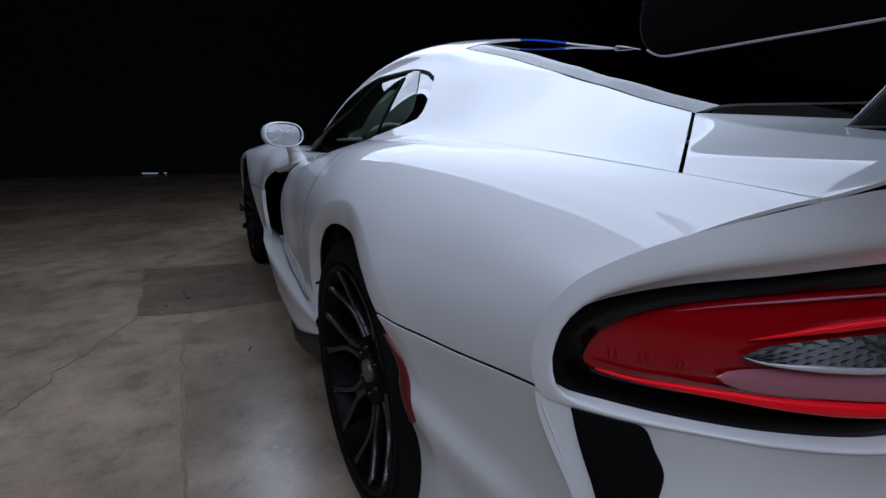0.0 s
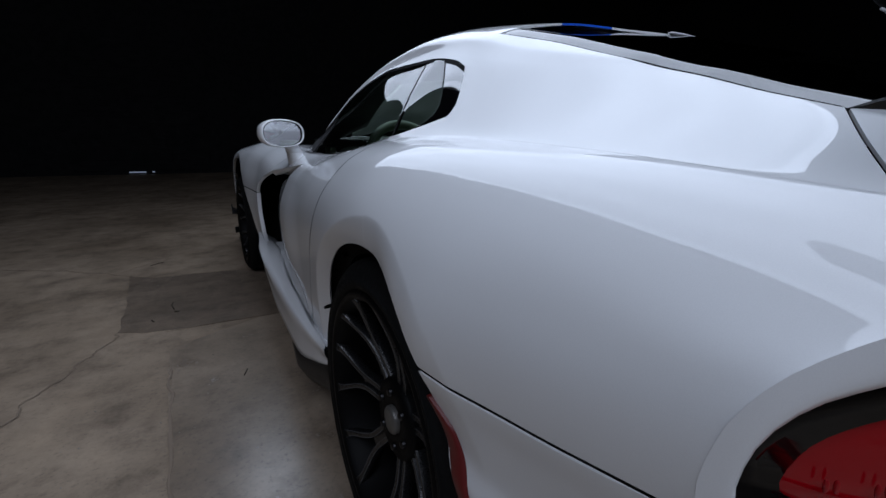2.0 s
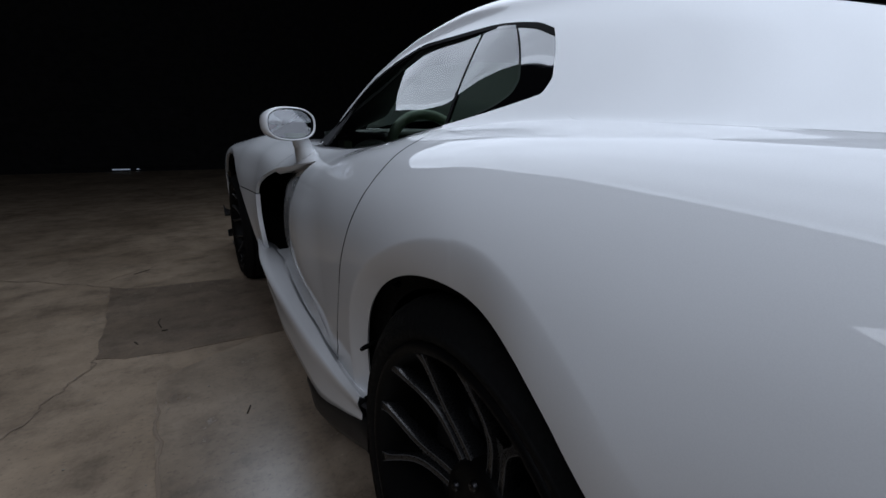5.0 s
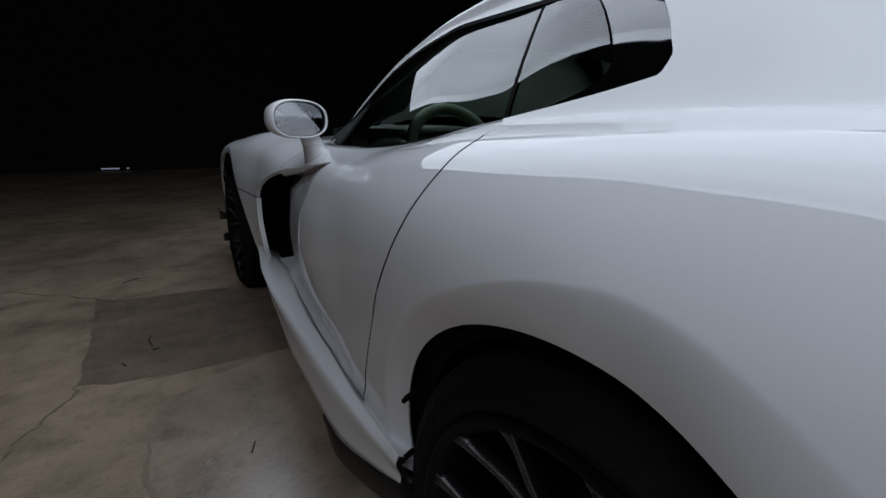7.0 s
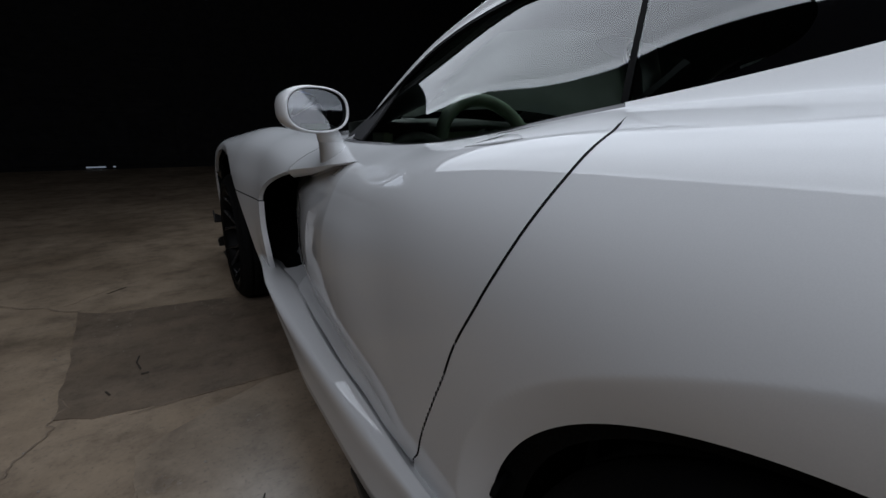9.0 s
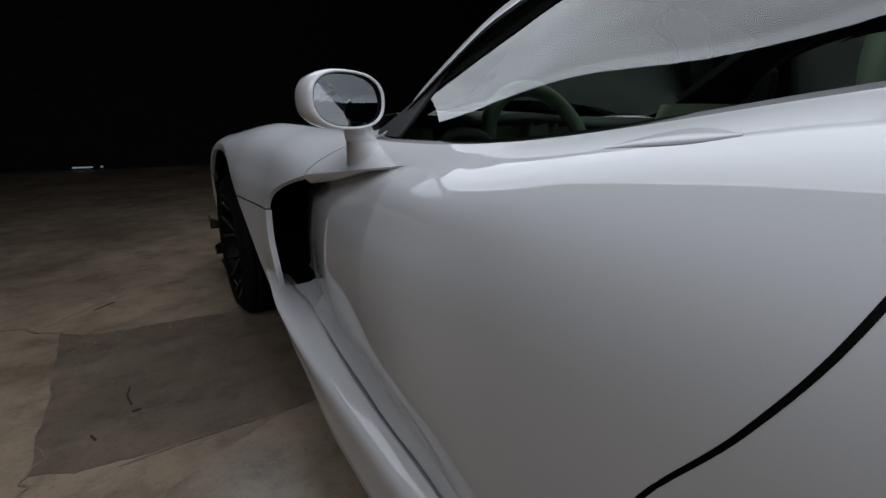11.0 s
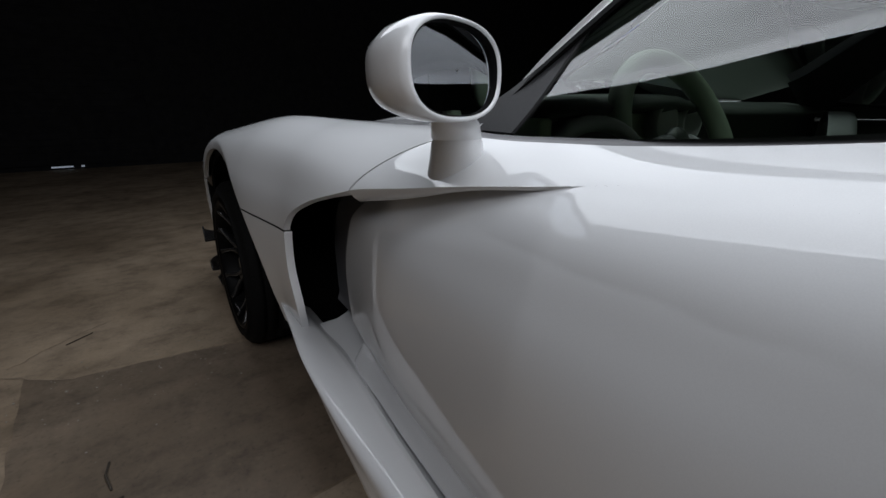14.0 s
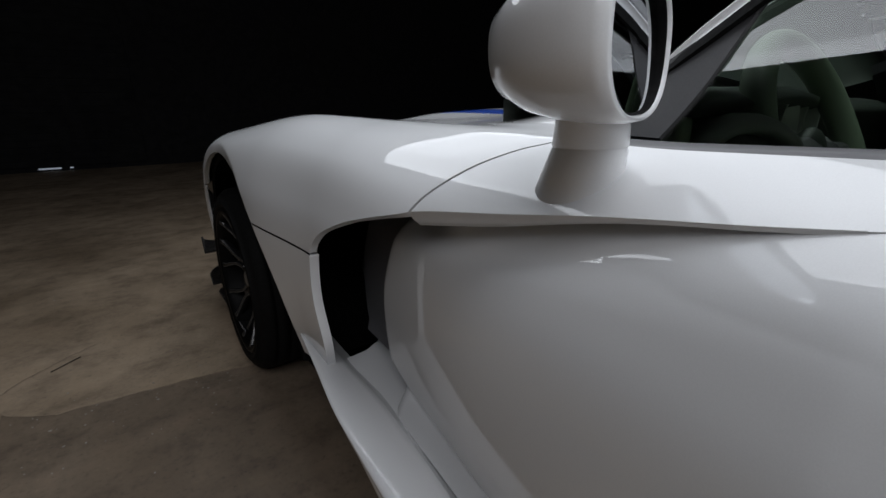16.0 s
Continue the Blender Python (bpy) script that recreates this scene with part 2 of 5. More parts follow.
# ---------------------------------------------------------------- the car's skin
# Car axes: y along the car (rear axle at 0, front axle at 2.51), z up; the half width w runs from the middle outwards.
# Each line runs the car's length: rows of (y, half width, height).
LINES = [spline(k) for k in (
    # bottom edge
    [(-.60, .82, .27), (-.3, .912, .20), (.1, .905, .18), (.6, .890, .24), (1.2, .86, .28), (1.8, .86, .28), (2.1, .90, .22), (2.5, .90, .20), (3.0, .87, .18), (3.4, .74, .17)],
    # lower side
    [(-.60, .845, .46), (-.3, .930, .44), (-.1, .944, .43), (.1, .938, .42), (.35, .925, .42), (.6, .917, .40), (1.2, .895, .42), (1.8, .895, .42), (2.1, .925, .42), (2.5, .93, .42), (3.0, .905, .38), (3.4, .77, .30)],
    # waist
    [(-.60, .886, .62), (-.45, .922, .61), (-.2, .963, .60), (.05, .962, .61), (.3, .948, .61), (.5, .937, .61), (.8, .922, .60), (1.2, .905, .60), (1.7, .903, .60), (2.06, .932, .60), (2.5, .945, .60), (3.0, .91, .54), (3.4, .79, .40)],
    # upper side
    [(-.60, .866, .718), (-.45, .893, .714), (-.2, .930, .718), (.1, .942, .733), (.5, .925, .724), (.8, .910, .70), (1.2, .893, .69), (1.7, .892, .70), (2.06, .920, .708), (2.5, .936, .715), (3.0, .885, .63), (3.4, .77, .48)],
    # crest of the shoulder
    [(-.60, .806, .768), (-.45, .825, .792), (-.3, .839, .810), (-.15, .853, .821), (0, .868, .826), (.15, .880, .8245), (.3, .878, .819), (.45, .8745, .811), (.6, .873, .798), (.8, .872, .774), (1.0, .860, .764), (1.2, .850, .757), (1.7, .850, .790), (2.06, .870, .802), (2.5, .885, .795), (3.0, .82, .70), (3.4, .70, .54)],
    # belt
    [(-.60, .665, .828), (-.45, .70, .850), (-.2, .718, .876), (.1, .730, .890), (.4, .738, .879), (.6, .742, .854), (.8, .749, .833), (1.0, .757, .824), (1.2, .765, .823), (1.7, .74, .842), (2.06, .76, .858), (2.5, .755, .825), (3.0, .70, .735), (3.4, .58, .565)],
    # top of the side windows
    [(-.60, .49, .879), (-.43, .50, .903), (-.3, .505, .946), (-.2, .514, .984), (.1, .592, 1.044), (.3, .586, 1.080), (.6, .571, 1.095), (.8, .582, 1.085), (1.0, .621, 1.030), (1.15, .680, .920), (1.26, .715, .838), (1.7, .63, .838), (2.06, .64, .842), (2.5, .62, .795), (3.0, .56, .715), (3.4, .45, .56)],
    # edge of the roof
    [(-.60, .36, .893), (-.43, .39, .921), (-.3, .418, .966), (-.2, .445, 1.005), (.1, .515, 1.092), (.3, .524, 1.138), (.6, .521, 1.168), (.8, .529, 1.148), (1.0, .576, 1.066), (1.15, .640, .950), (1.26, .670, .862), (1.7, .50, .842), (2.06, .5, .838), (2.5, .5, .785), (3.0, .45, .705), (3.4, .36, .56)],
    # middle of the roof's half
    [(-.60, .20, .872), (-.43, .22, .896), (-.3, .242, .979), (-.2, .26, 1.029), (.1, .31, 1.146), (.3, .31, 1.188), (.6, .31, 1.220), (.8, .30, 1.200), (1.0, .32, 1.125), (1.15, .34, 1.055), (1.3, .34, .975), (1.55, .34, .865), (1.7, .32, .852), (2.06, .3, .862), (2.5, .3, .80), (3.0, .27, .715), (3.4, .2, .565)],
    # middle line
    [(-.60, 0, .872), (-.43, 0, .896), (-.3, 0, .987), (-.2, 0, 1.044), (.1, 0, 1.156), (.3, 0, 1.188), (.6, 0, 1.206), (.8, 0, 1.190), (1.0, 0, 1.145), (1.15, 0, 1.08), (1.3, 0, 1.0), (1.58, 0, .868), (1.7, 0, .86), (2.06, 0, .872), (2.5, 0, .81), (3.0, 0, .72), (3.4, 0, .57)],
)]
# lean of the surface along the crest and along the belt, in degrees from level
CREST_LEAN = spline([(-.6, 34), (-.45, 37.5), (-.3, 41), (-.1, 43), (.1, 44.5), (.3, 46.5), (.45, 48), (.55, 48), (.66, 45), (.8, 43), (1.0, 41), (1.3, 43), (1.7, 42.6), (2.06, 43), (2.5, 31), (3.0, 30), (3.4, 35)])
BELT_LEAN = spline([(-.6, 7), (-.4, 9), (-.2, 13), (0, 17), (.4, 18), (.8, 22), (1.2, 24)])
TAIL = spline([(0, -.82), (.3, -.80), (.5, -.765), (.65, -.71), (.75, -.655), (.835, -.60), (.871, -.572), (.888, -.549), (.95, -.45)])
NOSE = spline([(0, 3.47), (.4, 3.42), (.6, 3.33), (.75, 3.2), (.86, 3.05), (.95, 2.9)])
NV = len(LINES) - 1
ARCH_R = (.045, .330, .375, .362)
ARCH_F = (2.45, .30, .525, .455)


def arch_distance(arch, y, z):
    cy, cz, ry, rz = arch
    if arch is ARCH_F and y > cy:
        ry = .44
    if arch is ARCH_R and y < cy:
        ry = .352
    return (math.hypot((y - cy) / ry, (z - cz) / rz) - 1) * 0.5 * (ry + rz)


# half width of the door's foot, where it turns out into the channel over the skirt
DOOR_FOOT = spline([(.5, .935), (.62, .918), (.7, .906), (.85, .889), (1.0, .873), (1.15, .859), (1.3, .842), (1.5, .808), (1.62, .795), (1.75, .785)])
FOOT_Z = .372
SKIRT_GAP = spline([(.40, .924, .342), (.58, .921, .340), (.8, .908, .340), (1.0, .899, .340), (1.25, .878, .342), (1.4, .862, .345), (1.57, .845, .346), (1.75, .838, .340), (1.95, .83, .34)])
SHELF = spline([(.6, .800), (.93, .792), (.98, .786), (1.03, .780), (1.085, .774), (1.13, .769), (1.17, .764), (1.24, .755), (1.345, .743), (1.5, .72), (1.8, .70)])


def scoop(y, z):
    """How far the door is drawn in behind the front wing's vent, under a shelf and above its foot."""
    if z > SHELF(y):
        return 0.0
    top = .105 * max(0.0, (y - .96) / .61) ** 1.1
    mid = .104 * max(0.0, (y - .88) / .75) ** 1.6
    hollow = .022 * step(.07, 0, SHELF(y) - z) * step(.95, 1.25, y)
    belly = .013 * math.sin(math.pi * min(1.0, max(0.0, (z - FOOT_Z) / .36))) * step(.62, .85, y) * step(1.6, 1.25, y)
    return top + (mid - top) * step(.76, .48, z) + hollow - belly


@functools.lru_cache(maxsize=100000)
def lines_at(y):
    return [line(y) for line in LINES]


@functools.lru_cache(maxsize=400000)
def skin(y, v):
    """The point of the left side at station y and line number v (0 bottom, 9 middle of the car)."""
    c = lines_at(y)
    i = min(int(v), NV - 1)
    t = v - i
    p1, p2 = c[i], c[i + 1]
    p0 = c[i - 1] if i > 0 else 2 * p1 - p2
    p3 = c[i + 2] if i + 2 <= NV else np.array((-c[NV - 1][0], c[NV - 1][1]))
    if i in (3, 4):
        a, size = radians(CREST_LEAN(y)), np.linalg.norm(c[5] - c[3])
        run = np.array((-math.cos(a), math.sin(a))) * size
        if i == 3:
            p3 = p1 + run
        else:
            p0 = p2 - run * 1.45
    # a soft valley along the belt
    if i in (4, 5) and y < 1.5:
        a, size, k = radians(BELT_LEAN(y)), np.linalg.norm(c[5] - c[4]), step(1.5, 1.2, y)
        run = np.array((-math.cos(a), math.sin(a))) * size * k + (c[6] - c[4]) * (1 - k)
        if i == 4:
            p3 = p1 + run
        else:
            p0 = p2 - run * (1 - .4 * k)
    w, z = 0.5 * (2 * p1 + (p2 - p0) * t + (2 * p0 - 5 * p1 + 4 * p2 - p3) * t * t + (3 * p1 - p0 - 3 * p2 + p3) * t ** 3)
    yy = y
    if y < 0.1:
        yy += (TAIL(max(w, 0)) + .60) * step(0.1, -.60, y) ** 1.4 if w < .87 else (TAIL(w) + .60) * step(0.1, -.60, y) ** 1.4
    if y > 2.6:
        yy += (NOSE(max(w, 0)) - 3.25) * step(2.6, 3.4, y)
    # rounded lips of the wheel arches
    if z < .80 and v < 5:
        for arch, size, depth in ((ARCH_R, .042 + .020 * step(.25, 0, yy) - .010 * step(0, -.15, yy), .023 - .016 * step(.02, -.14, yy)), (ARCH_F, .03, .012)):
            d = arch_distance(arch, yy, z)
            if -.1 < d < size:
                q = min(1.2, (size - d) / size)
                w -= depth * 1.10 * q * q / (q + .10)
    return Vector((-w, yy, z))


def clip(mesh, keep):
    """Cuts the mesh along keep(y, v) = 0 and keeps the side where it is above 0."""
    verts, faces = mesh
    vals = [keep(*p[:2]) for p in verts]
    out, index, made, faces2 = [], {}, {}, []

    def old(i):
        if i not in index:
            index[i] = len(out)
            out.append(verts[i])
        return index[i]

    def cut(i, j):
        key = (min(i, j), max(i, j))
        if key not in made:
            a, b = key
            lo, hi, fl, fh = 0.0, 1.0, vals[a], vals[b]
            pa, pb = verts[a], verts[b]
            for _ in range(3):
                t = lo + (hi - lo) * fl / (fl - fh)
                q = (pa[0] + (pb[0] - pa[0]) * t, pa[1] + (pb[1] - pa[1]) * t)
                f = keep(*q)
                if abs(f) < 1e-6:
                    break
                if (f > 0) == (fl > 0):
                    lo, fl = t, f
                else:
                    hi, fh = t, f
            made[key] = len(out)
            out.append(q)
        return made[key]

    for f in faces:
        poly = []
        for k, i in enumerate(f):
            j = f[(k + 1) % len(f)]
            if vals[i] > 0:
                poly.append(old(i))
            if (vals[i] > 0) != (vals[j] > 0):
                poly.append(cut(i, j))
        if len(poly) > 2:
            faces2.append(poly)
    return out, faces2


def grid(y0, y1, v0, v1, ny, nv, fine=()):
    """Stations and lines at even steps; fine: (from, to, count) stretches of lines that lie closer."""
    vs = sorted({round(v0 + (v1 - v0) * j / nv, 4) for j in range(nv + 1)} | {round(a + (b - a) * j / n, 4) for a, b, n in fine for j in range(n + 1)})
    nv = len(vs) - 1
    verts = [(y0 + (y1 - y0) * i / ny, v) for i in range(ny + 1) for v in vs]
    faces = [(i * (nv + 1) + j, i * (nv + 1) + j + 1, (i + 1) * (nv + 1) + j + 1, (i + 1) * (nv + 1) + j) for i in range(ny) for j in range(nv)]
    return verts, faces


def panel(name, mesh, keeps, mat, parent, label="", surface=skin, lift=0.0, flange=0.005, mirror=False):
    """A piece of the skin between its cut lines, with its edges turned inwards."""
    for keep in keeps:
        mesh = clip(mesh, keep)
    params, faces = mesh
    e = 0.002
    pts, nors = [], []
    for y, v in params:
        p = surface(y, v)
        a, b = surface(y + e, v) - surface(y - e, v), surface(y, min(v + .01, NV)) - surface(y, max(v - .01, 0))
        n = b.cross(a)
        n = n.normalized() if n.length > 1e-12 else Vector((0, 0, 1))
        if n.x > 0.05 and abs(n.x) > abs(n.z):
            n = -n
        elif n.z < -0.6 and v > 5:
            n = -n
        pts.append(p + n * lift)
        nors.append(n)
    count = {}
    for f in faces:
        for k, i in enumerate(f):
            j = f[(k + 1) % len(f)]
            count.setdefault((min(i, j), max(i, j)), []).append((i, j))
    rim = [c[0] for c in count.values() if len(c) == 1]
    if flange:
        outer, inner = {}, {}
        for i, j in rim:
            for k in (i, j):
                if k not in outer:
                    outer[k] = len(pts)
                    pts.append(pts[k].copy())
                    nors.append(Vector((0, 0, 0)))
                    inner[k] = len(pts)
                    pts.append(pts[k] - nors[k] * flange)
                    nors.append(Vector((0, 0, 0)))
            a, b = pts[i], pts[j]
            side = (b - a).cross(nors[i])
            for k in (i, j):
                nors[outer[k]] += side
                nors[inner[k]] += side
            faces.append((outer[j], outer[i], inner[i], inner[j]))
    if mirror:
        pts = [Vector((-p.x, p.y, p.z)) for p in pts]
        nors = [Vector((-n.x, n.y, n.z)) for n in nors]
        faces = [tuple(reversed(f)) for f in faces]
    me = bpy.data.meshes.new(name)
    me.from_pydata(pts, [], faces)
    me.shade_smooth()
    me.normals_split_custom_set_from_vertices([n.normalized() if n.length > 1e-9 else Vector((0, 0, 1)) for n in nors])
    me.materials.append(mat)
    ob = new(name, me)
    ob.parent = parent
    if label:
        ob["label"] = label
    return ob


def both(name, mesh, keeps, mat, parent, label="", **kw):
    m = (list(mesh[0]), list(mesh[1]))
    panel(name, m, keeps, mat, parent, label, **kw)
    m = (list(mesh[0]), list(mesh[1]))
    panel(name, m, keeps, mat, parent, label, mirror=True, **kw)


car = thing("sports_car", "white low sports coupe with blue stripes parked on concrete", "car")

GAP = 0.0026
DOOR_GAP = lambda z: .0019 * step(.872, .856, z)
DOOR_CUT = spline([(.20, .60), (.34, .590), (.38, .563), (.42, .546), (.508, .498), (.575, .459), (.614, .440), (.69, .394), (.75, .366), (.797, .352), (.83, .346), (.852, .346), (.868, .362), (.884, .402), (.95, .425), (1.2, .47)])
DOOR_FRONT = spline([(.20, 1.52), (.36, 1.545), (.41, 1.624), (.50, 1.648), (.62, 1.605), (.68, 1.556), (.72, 1.47), (.735, 1.387)])
VENT_EDGE = spline([(.30, 1.80), (.33, 1.75), (.43, 1.70), (.52, 1.715), (.61, 1.705), (.647, 1.67), (.694, 1.56), (.715, 1.48), (.738, 1.385), (.74, 1.38)])
SHUT = spline([(.73, 1.395), (.758, 1.375), (.793, 1.335), (.813, 1.29), (.826, 1.24), (.86, 1.20)])
WING_SEAM = spline([(1.5, .61), (1.705, .608), (2.06, .613), (2.4, .62)])
TAIL_SEAM = spline([(-.62, .606), (-.56, .603), (-.4, .589), (-.21, .581), (.2, .585)])
WINDOW_LOW = spline([(.02, 1.02), (.10, .955), (.17, .932), (.28, .908), (.41, .886), (.48, .876), (.60, .858), (.69, .846), (.80, .835), (.9, .829), (1.0, .826), (1.1, .826), (1.2, .829), (1.30, .836)])
WINDOW_TOP = spline([(.02, .96), (.12, 1.0), (.17, 1.020), (.231, 1.0425), (.30, 1.067), (.49, 1.095), (.75, 1.102), (.87, 1.082), (1.0, 1.035), (1.10, .960), (1.19, .885), (1.27, .832), (1.3, .80)])


def side_z(f):
    """A cut that works on the skin's own y and z."""
    def keep(y, v):
        p = skin(y, v)
        return f(p.y, p.z, -p.x)
    return keep


behind_door = side_z(lambda y, z, w: DOOR_CUT(z) - DOOR_GAP(z) - y)
ahead_of_cut = side_z(lambda y, z, w: y - DOOR_CUT(z) - DOOR_GAP(z))
out_of_rear_arch = side_z(lambda y, z, w: arch_distance(ARCH_R, y, z) if z < .70 else 1)
out_of_front_arch = side_z(lambda y, z, w: arch_distance(ARCH_F, y, z) if z < .80 else 1)
BELT_SEAM = lambda y: 5.0 + .6 * step(.04, .17, y)
below_belt_seam = lambda y, v: BELT_SEAM(y) - .006 * step(.08, -.12, y) - v
above_belt_seam = lambda y, v: v - BELT_SEAM(y) - .006 * step(.08, -.12, y)
above_tail_seam = side_z(lambda y, z, w: z - TAIL_SEAM(y) - GAP)
below_tail_seam = side_z(lambda y, z, w: TAIL_SEAM(y) - GAP * .9 - z)
above_wing_seam = side_z(lambda y, z, w: z - WING_SEAM(y) - GAP)
below_wing_seam = side_z(lambda y, z, w: WING_SEAM(y) - GAP - z)
ahead_of_vent = side_z(lambda y, z, w: y - VENT_EDGE(z) if z < .738 else y - SHUT(z) - GAP)
behind_shut = side_z(lambda y, z, w: SHUT(z) - GAP - y if z > .735 else DOOR_FRONT(z) - y)
WINDOW_END = spline([(.85, .23), (.912, .198), (.926, .177), (.936, .167), (.953, .166), (.974, .178), (.997, .193), (1.021, .212), (1.04, .229), (1.1, .29)])
window_hole = side_z(lambda y, z, w: min(z - WINDOW_LOW(y), WINDOW_TOP(y) - z, y - WINDOW_END(z)))
no_window = lambda y, v: -window_hole(y, v)

plain = lambda y, v: skin(y, v)

# rear quarter panel
DECK_CUT = lambda w: -.434 - (w - .47) * .616
both("quarter_panel", grid(-.60, .62, 0.3, 6.2, 260, 130, ((2.2, 3.9, 80),)), [behind_door, out_of_rear_arch, below_belt_seam, no_window, side_z(lambda y, z, w: z - TAIL_SEAM(y) - GAP if y < .1 else z - .21)], WHITE, car, surface=plain)


@functools.lru_cache(maxsize=100000)
def bumper_skin(y, v):
    """The bumper's side: a proud edge under its seam and a soft strake lower down."""
    p = skin(y, v)
    k = .0022 * step(.045, .006, TAIL_SEAM(p.y) - p.z) * step(-.54, -.46, p.y)
    k += .014 * math.exp(-((p.z - STRAKE(p.y)) / (.030 if p.z > STRAKE(p.y) else .06)) ** 2) * step(-.56, -.46, p.y)
    return Vector((p.x - k, p.y, p.z))


STRAKE = spline([(-.60, .385), (-.45, .405), (-.33, .435), (-.2, .47)])
# a black strip darkens the bumper seam as shade would
both("tail_seam_shade", grid(-.60, -.05, .5, 3.2, 80, 160), [out_of_rear_arch, side_z(lambda y, z, w: .0030 - abs(z - TAIL_SEAM(y))), side_z(lambda y, z, w: -.02 - y)], MATT_BLACK, car, "black strip for the shade in the bumper seam", surface=plain, lift=-.001, flange=0.0)
both("bumper_side", grid(-.60, -.05, 0, 3, 80, 60), [side_z(lambda y, z, w: arch_distance(ARCH_R, y, z) + .016 * step(.57, .47, z)), below_tail_seam, side_z(lambda y, z, w: -.02 - y)], WHITE, car, surface=bumper_skin)
below_window = side_z(lambda y, z, w: WINDOW_LOW(y) - .006 - z)


def at_height(y, z, surface):
    """The point of the surface at station y and height z."""
    lo, hi = 0.0, 5.0
    for _ in range(30):
        m = (lo + hi) / 2
        lo, hi = (m, hi) if skin(y, m).z < z else (lo, m)
    return surface(y, (lo + hi) / 2)


FOOT_IN = spline([(y, (-at_height(y, FOOT_Z, plain).x - scoop(y, FOOT_Z) - DOOR_FOOT(y)) * step(.56, .72, y)) for y in (.5, .62, .7, .85, 1.0, 1.15, 1.3, 1.4, 1.5, 1.62, 1.75)])


@functools.lru_cache(maxsize=200000)
def door_low(y, v):
    """The door under its shelf: drawn in towards the vent, tucked in at its foot, then turned out to the skirt."""
    p = skin(y, v)
    w = -p.x - scoop(p.y, min(p.z, SHELF(p.y) - 1e-6)) - FOOT_IN(p.y) * step(.50, FOOT_Z, p.z) ** 1.3
    w -= .014 * max(0.0, 1 - max(0.0, DOOR_FRONT(p.z) - p.y) / .035) ** 2
    if p.z < FOOT_Z:
        t = min(1.0, (FOOT_Z - p.z) / (FOOT_Z - .341))
        w += (SKIRT_GAP(p.y)[0] - .001 - DOOR_FOOT(p.y)) * t ** .8 * step(.56, .72, p.y)
    return Vector((-w, p.y, p.z))


both("door", grid(.30, 1.70, 0, 5.0, 150, 76, ((.5, 1.3, 50),)), [ahead_of_cut, behind_shut, side_z(lambda y, z, w: SHELF(y) - z), side_z(lambda y, z, w: z - .339)], WHITE, car, surface=door_low)
# black strip laid in the door gap in place of its deep shade
both("door_gap_shade", grid(.30, .66, 0, 6, 140, 110), [side_z(lambda y, z, w: .0022 - abs(y - DOOR_CUT(z))), side_z(lambda y, z, w: min(z - .345, .862 - z))], MATT_BLACK, car, "black strip for the shade in the door gap", surface=plain, lift=.0003, flange=0.0)
both("door_top", grid(.30, 1.50, 2.8, 6.2, 120, 60), [ahead_of_cut, behind_shut, below_window, side_z(lambda y, z, w: z - SHELF(y))], WHITE, car, surface=plain, flange=0.0)


for flip in (False, True):
    rows = []
    for i in range(61):
        y = .975 + (1.392 - .975) * i / 60
        f = step(1.06, 1.36, y)
        a, b = at_height(y, SHELF(y), plain), at_height(y, SHELF(y) - .0008 - .018 * f, door_low)
        rows.append([a + Vector((0, 0, .0004)), a + Vector((.0012, 0, -.0025)), a + Vector((.007 * f + .0012, 0, -.003 - .009 * f)), a + Vector((.017 * f + .0015, 0, -.0035 - .017 * f)), a.lerp(b, .6) + Vector((0, 0, -.004 * f)), b + Vector((.0005, 0, 0))])
    if flip:
        rows = [[Vector((-p.x, p.y, p.z)) for p in r] for r in rows]
    bm = bmesh.new()
    loft_into(bm, rows)
    fix_normals(bm)
    part("door_shelf", bm, WHITE, car, "white underside of the door's shelf")
both("front_wing", grid(1.15, 3.4, 0.5, 5.6, 170, 60), [ahead_of_vent, out_of_front_arch, above_wing_seam], WHITE, car, surface=plain, flange=.014)
# shade of the wing seam, put in as a thin black strip
both("wing_seam_shade", grid(1.5, 2.45, .5, 3.2, 80, 60), [out_of_front_arch, side_z(lambda y, z, w: .0034 - abs(z - WING_SEAM(y))), ahead_of_vent], MATT_BLACK, car, "black strip for the shade in the wing seam", surface=plain, lift=-.0006, flange=0.0)
both("front_wing_lower", grid(1.5, 2.45, 0, 2.6, 80, 40), [ahead_of_vent, out_of_front_arch, below_wing_seam, side_z(lambda y, z, w: z - .31)], WHITE, car, surface=plain, flange=.018)
both("front_bumper_side", grid(2.6, 3.4, 0, 2.6, 40, 30), [out_of_front_arch, below_wing_seam], WHITE, car, surface=plain)
STRIPE = (.185, .335)
ROOF_END = lambda w: .237 - .055 * step(.50, .10, w) - .07 * step(.16, .05, w)
RAIL = lambda y: .503 + .012 * step(0, .2, y)
both("roof_side", grid(-.60, 1.27, 5, 7.5, 150, 50), [above_belt_seam, no_window, side_z(lambda y, z, w: y - DECK_CUT(w) - .003), side_z(lambda y, z, w: w - RAIL(y) if y < .237 else 1)], WHITE, car, surface=plain)
both("roof_panel", grid(.06, .98, 7.0, 9, 50, 40), [lambda y, v: v - 7.5 if y > .237 else 1, side_z(lambda y, z, w: RAIL(y) - w if y < .237 else 1), side_z(lambda y, z, w: y - ROOF_END(w)), side_z(lambda y, z, w: w - STRIPE[1])], WHITE, car, surface=plain)
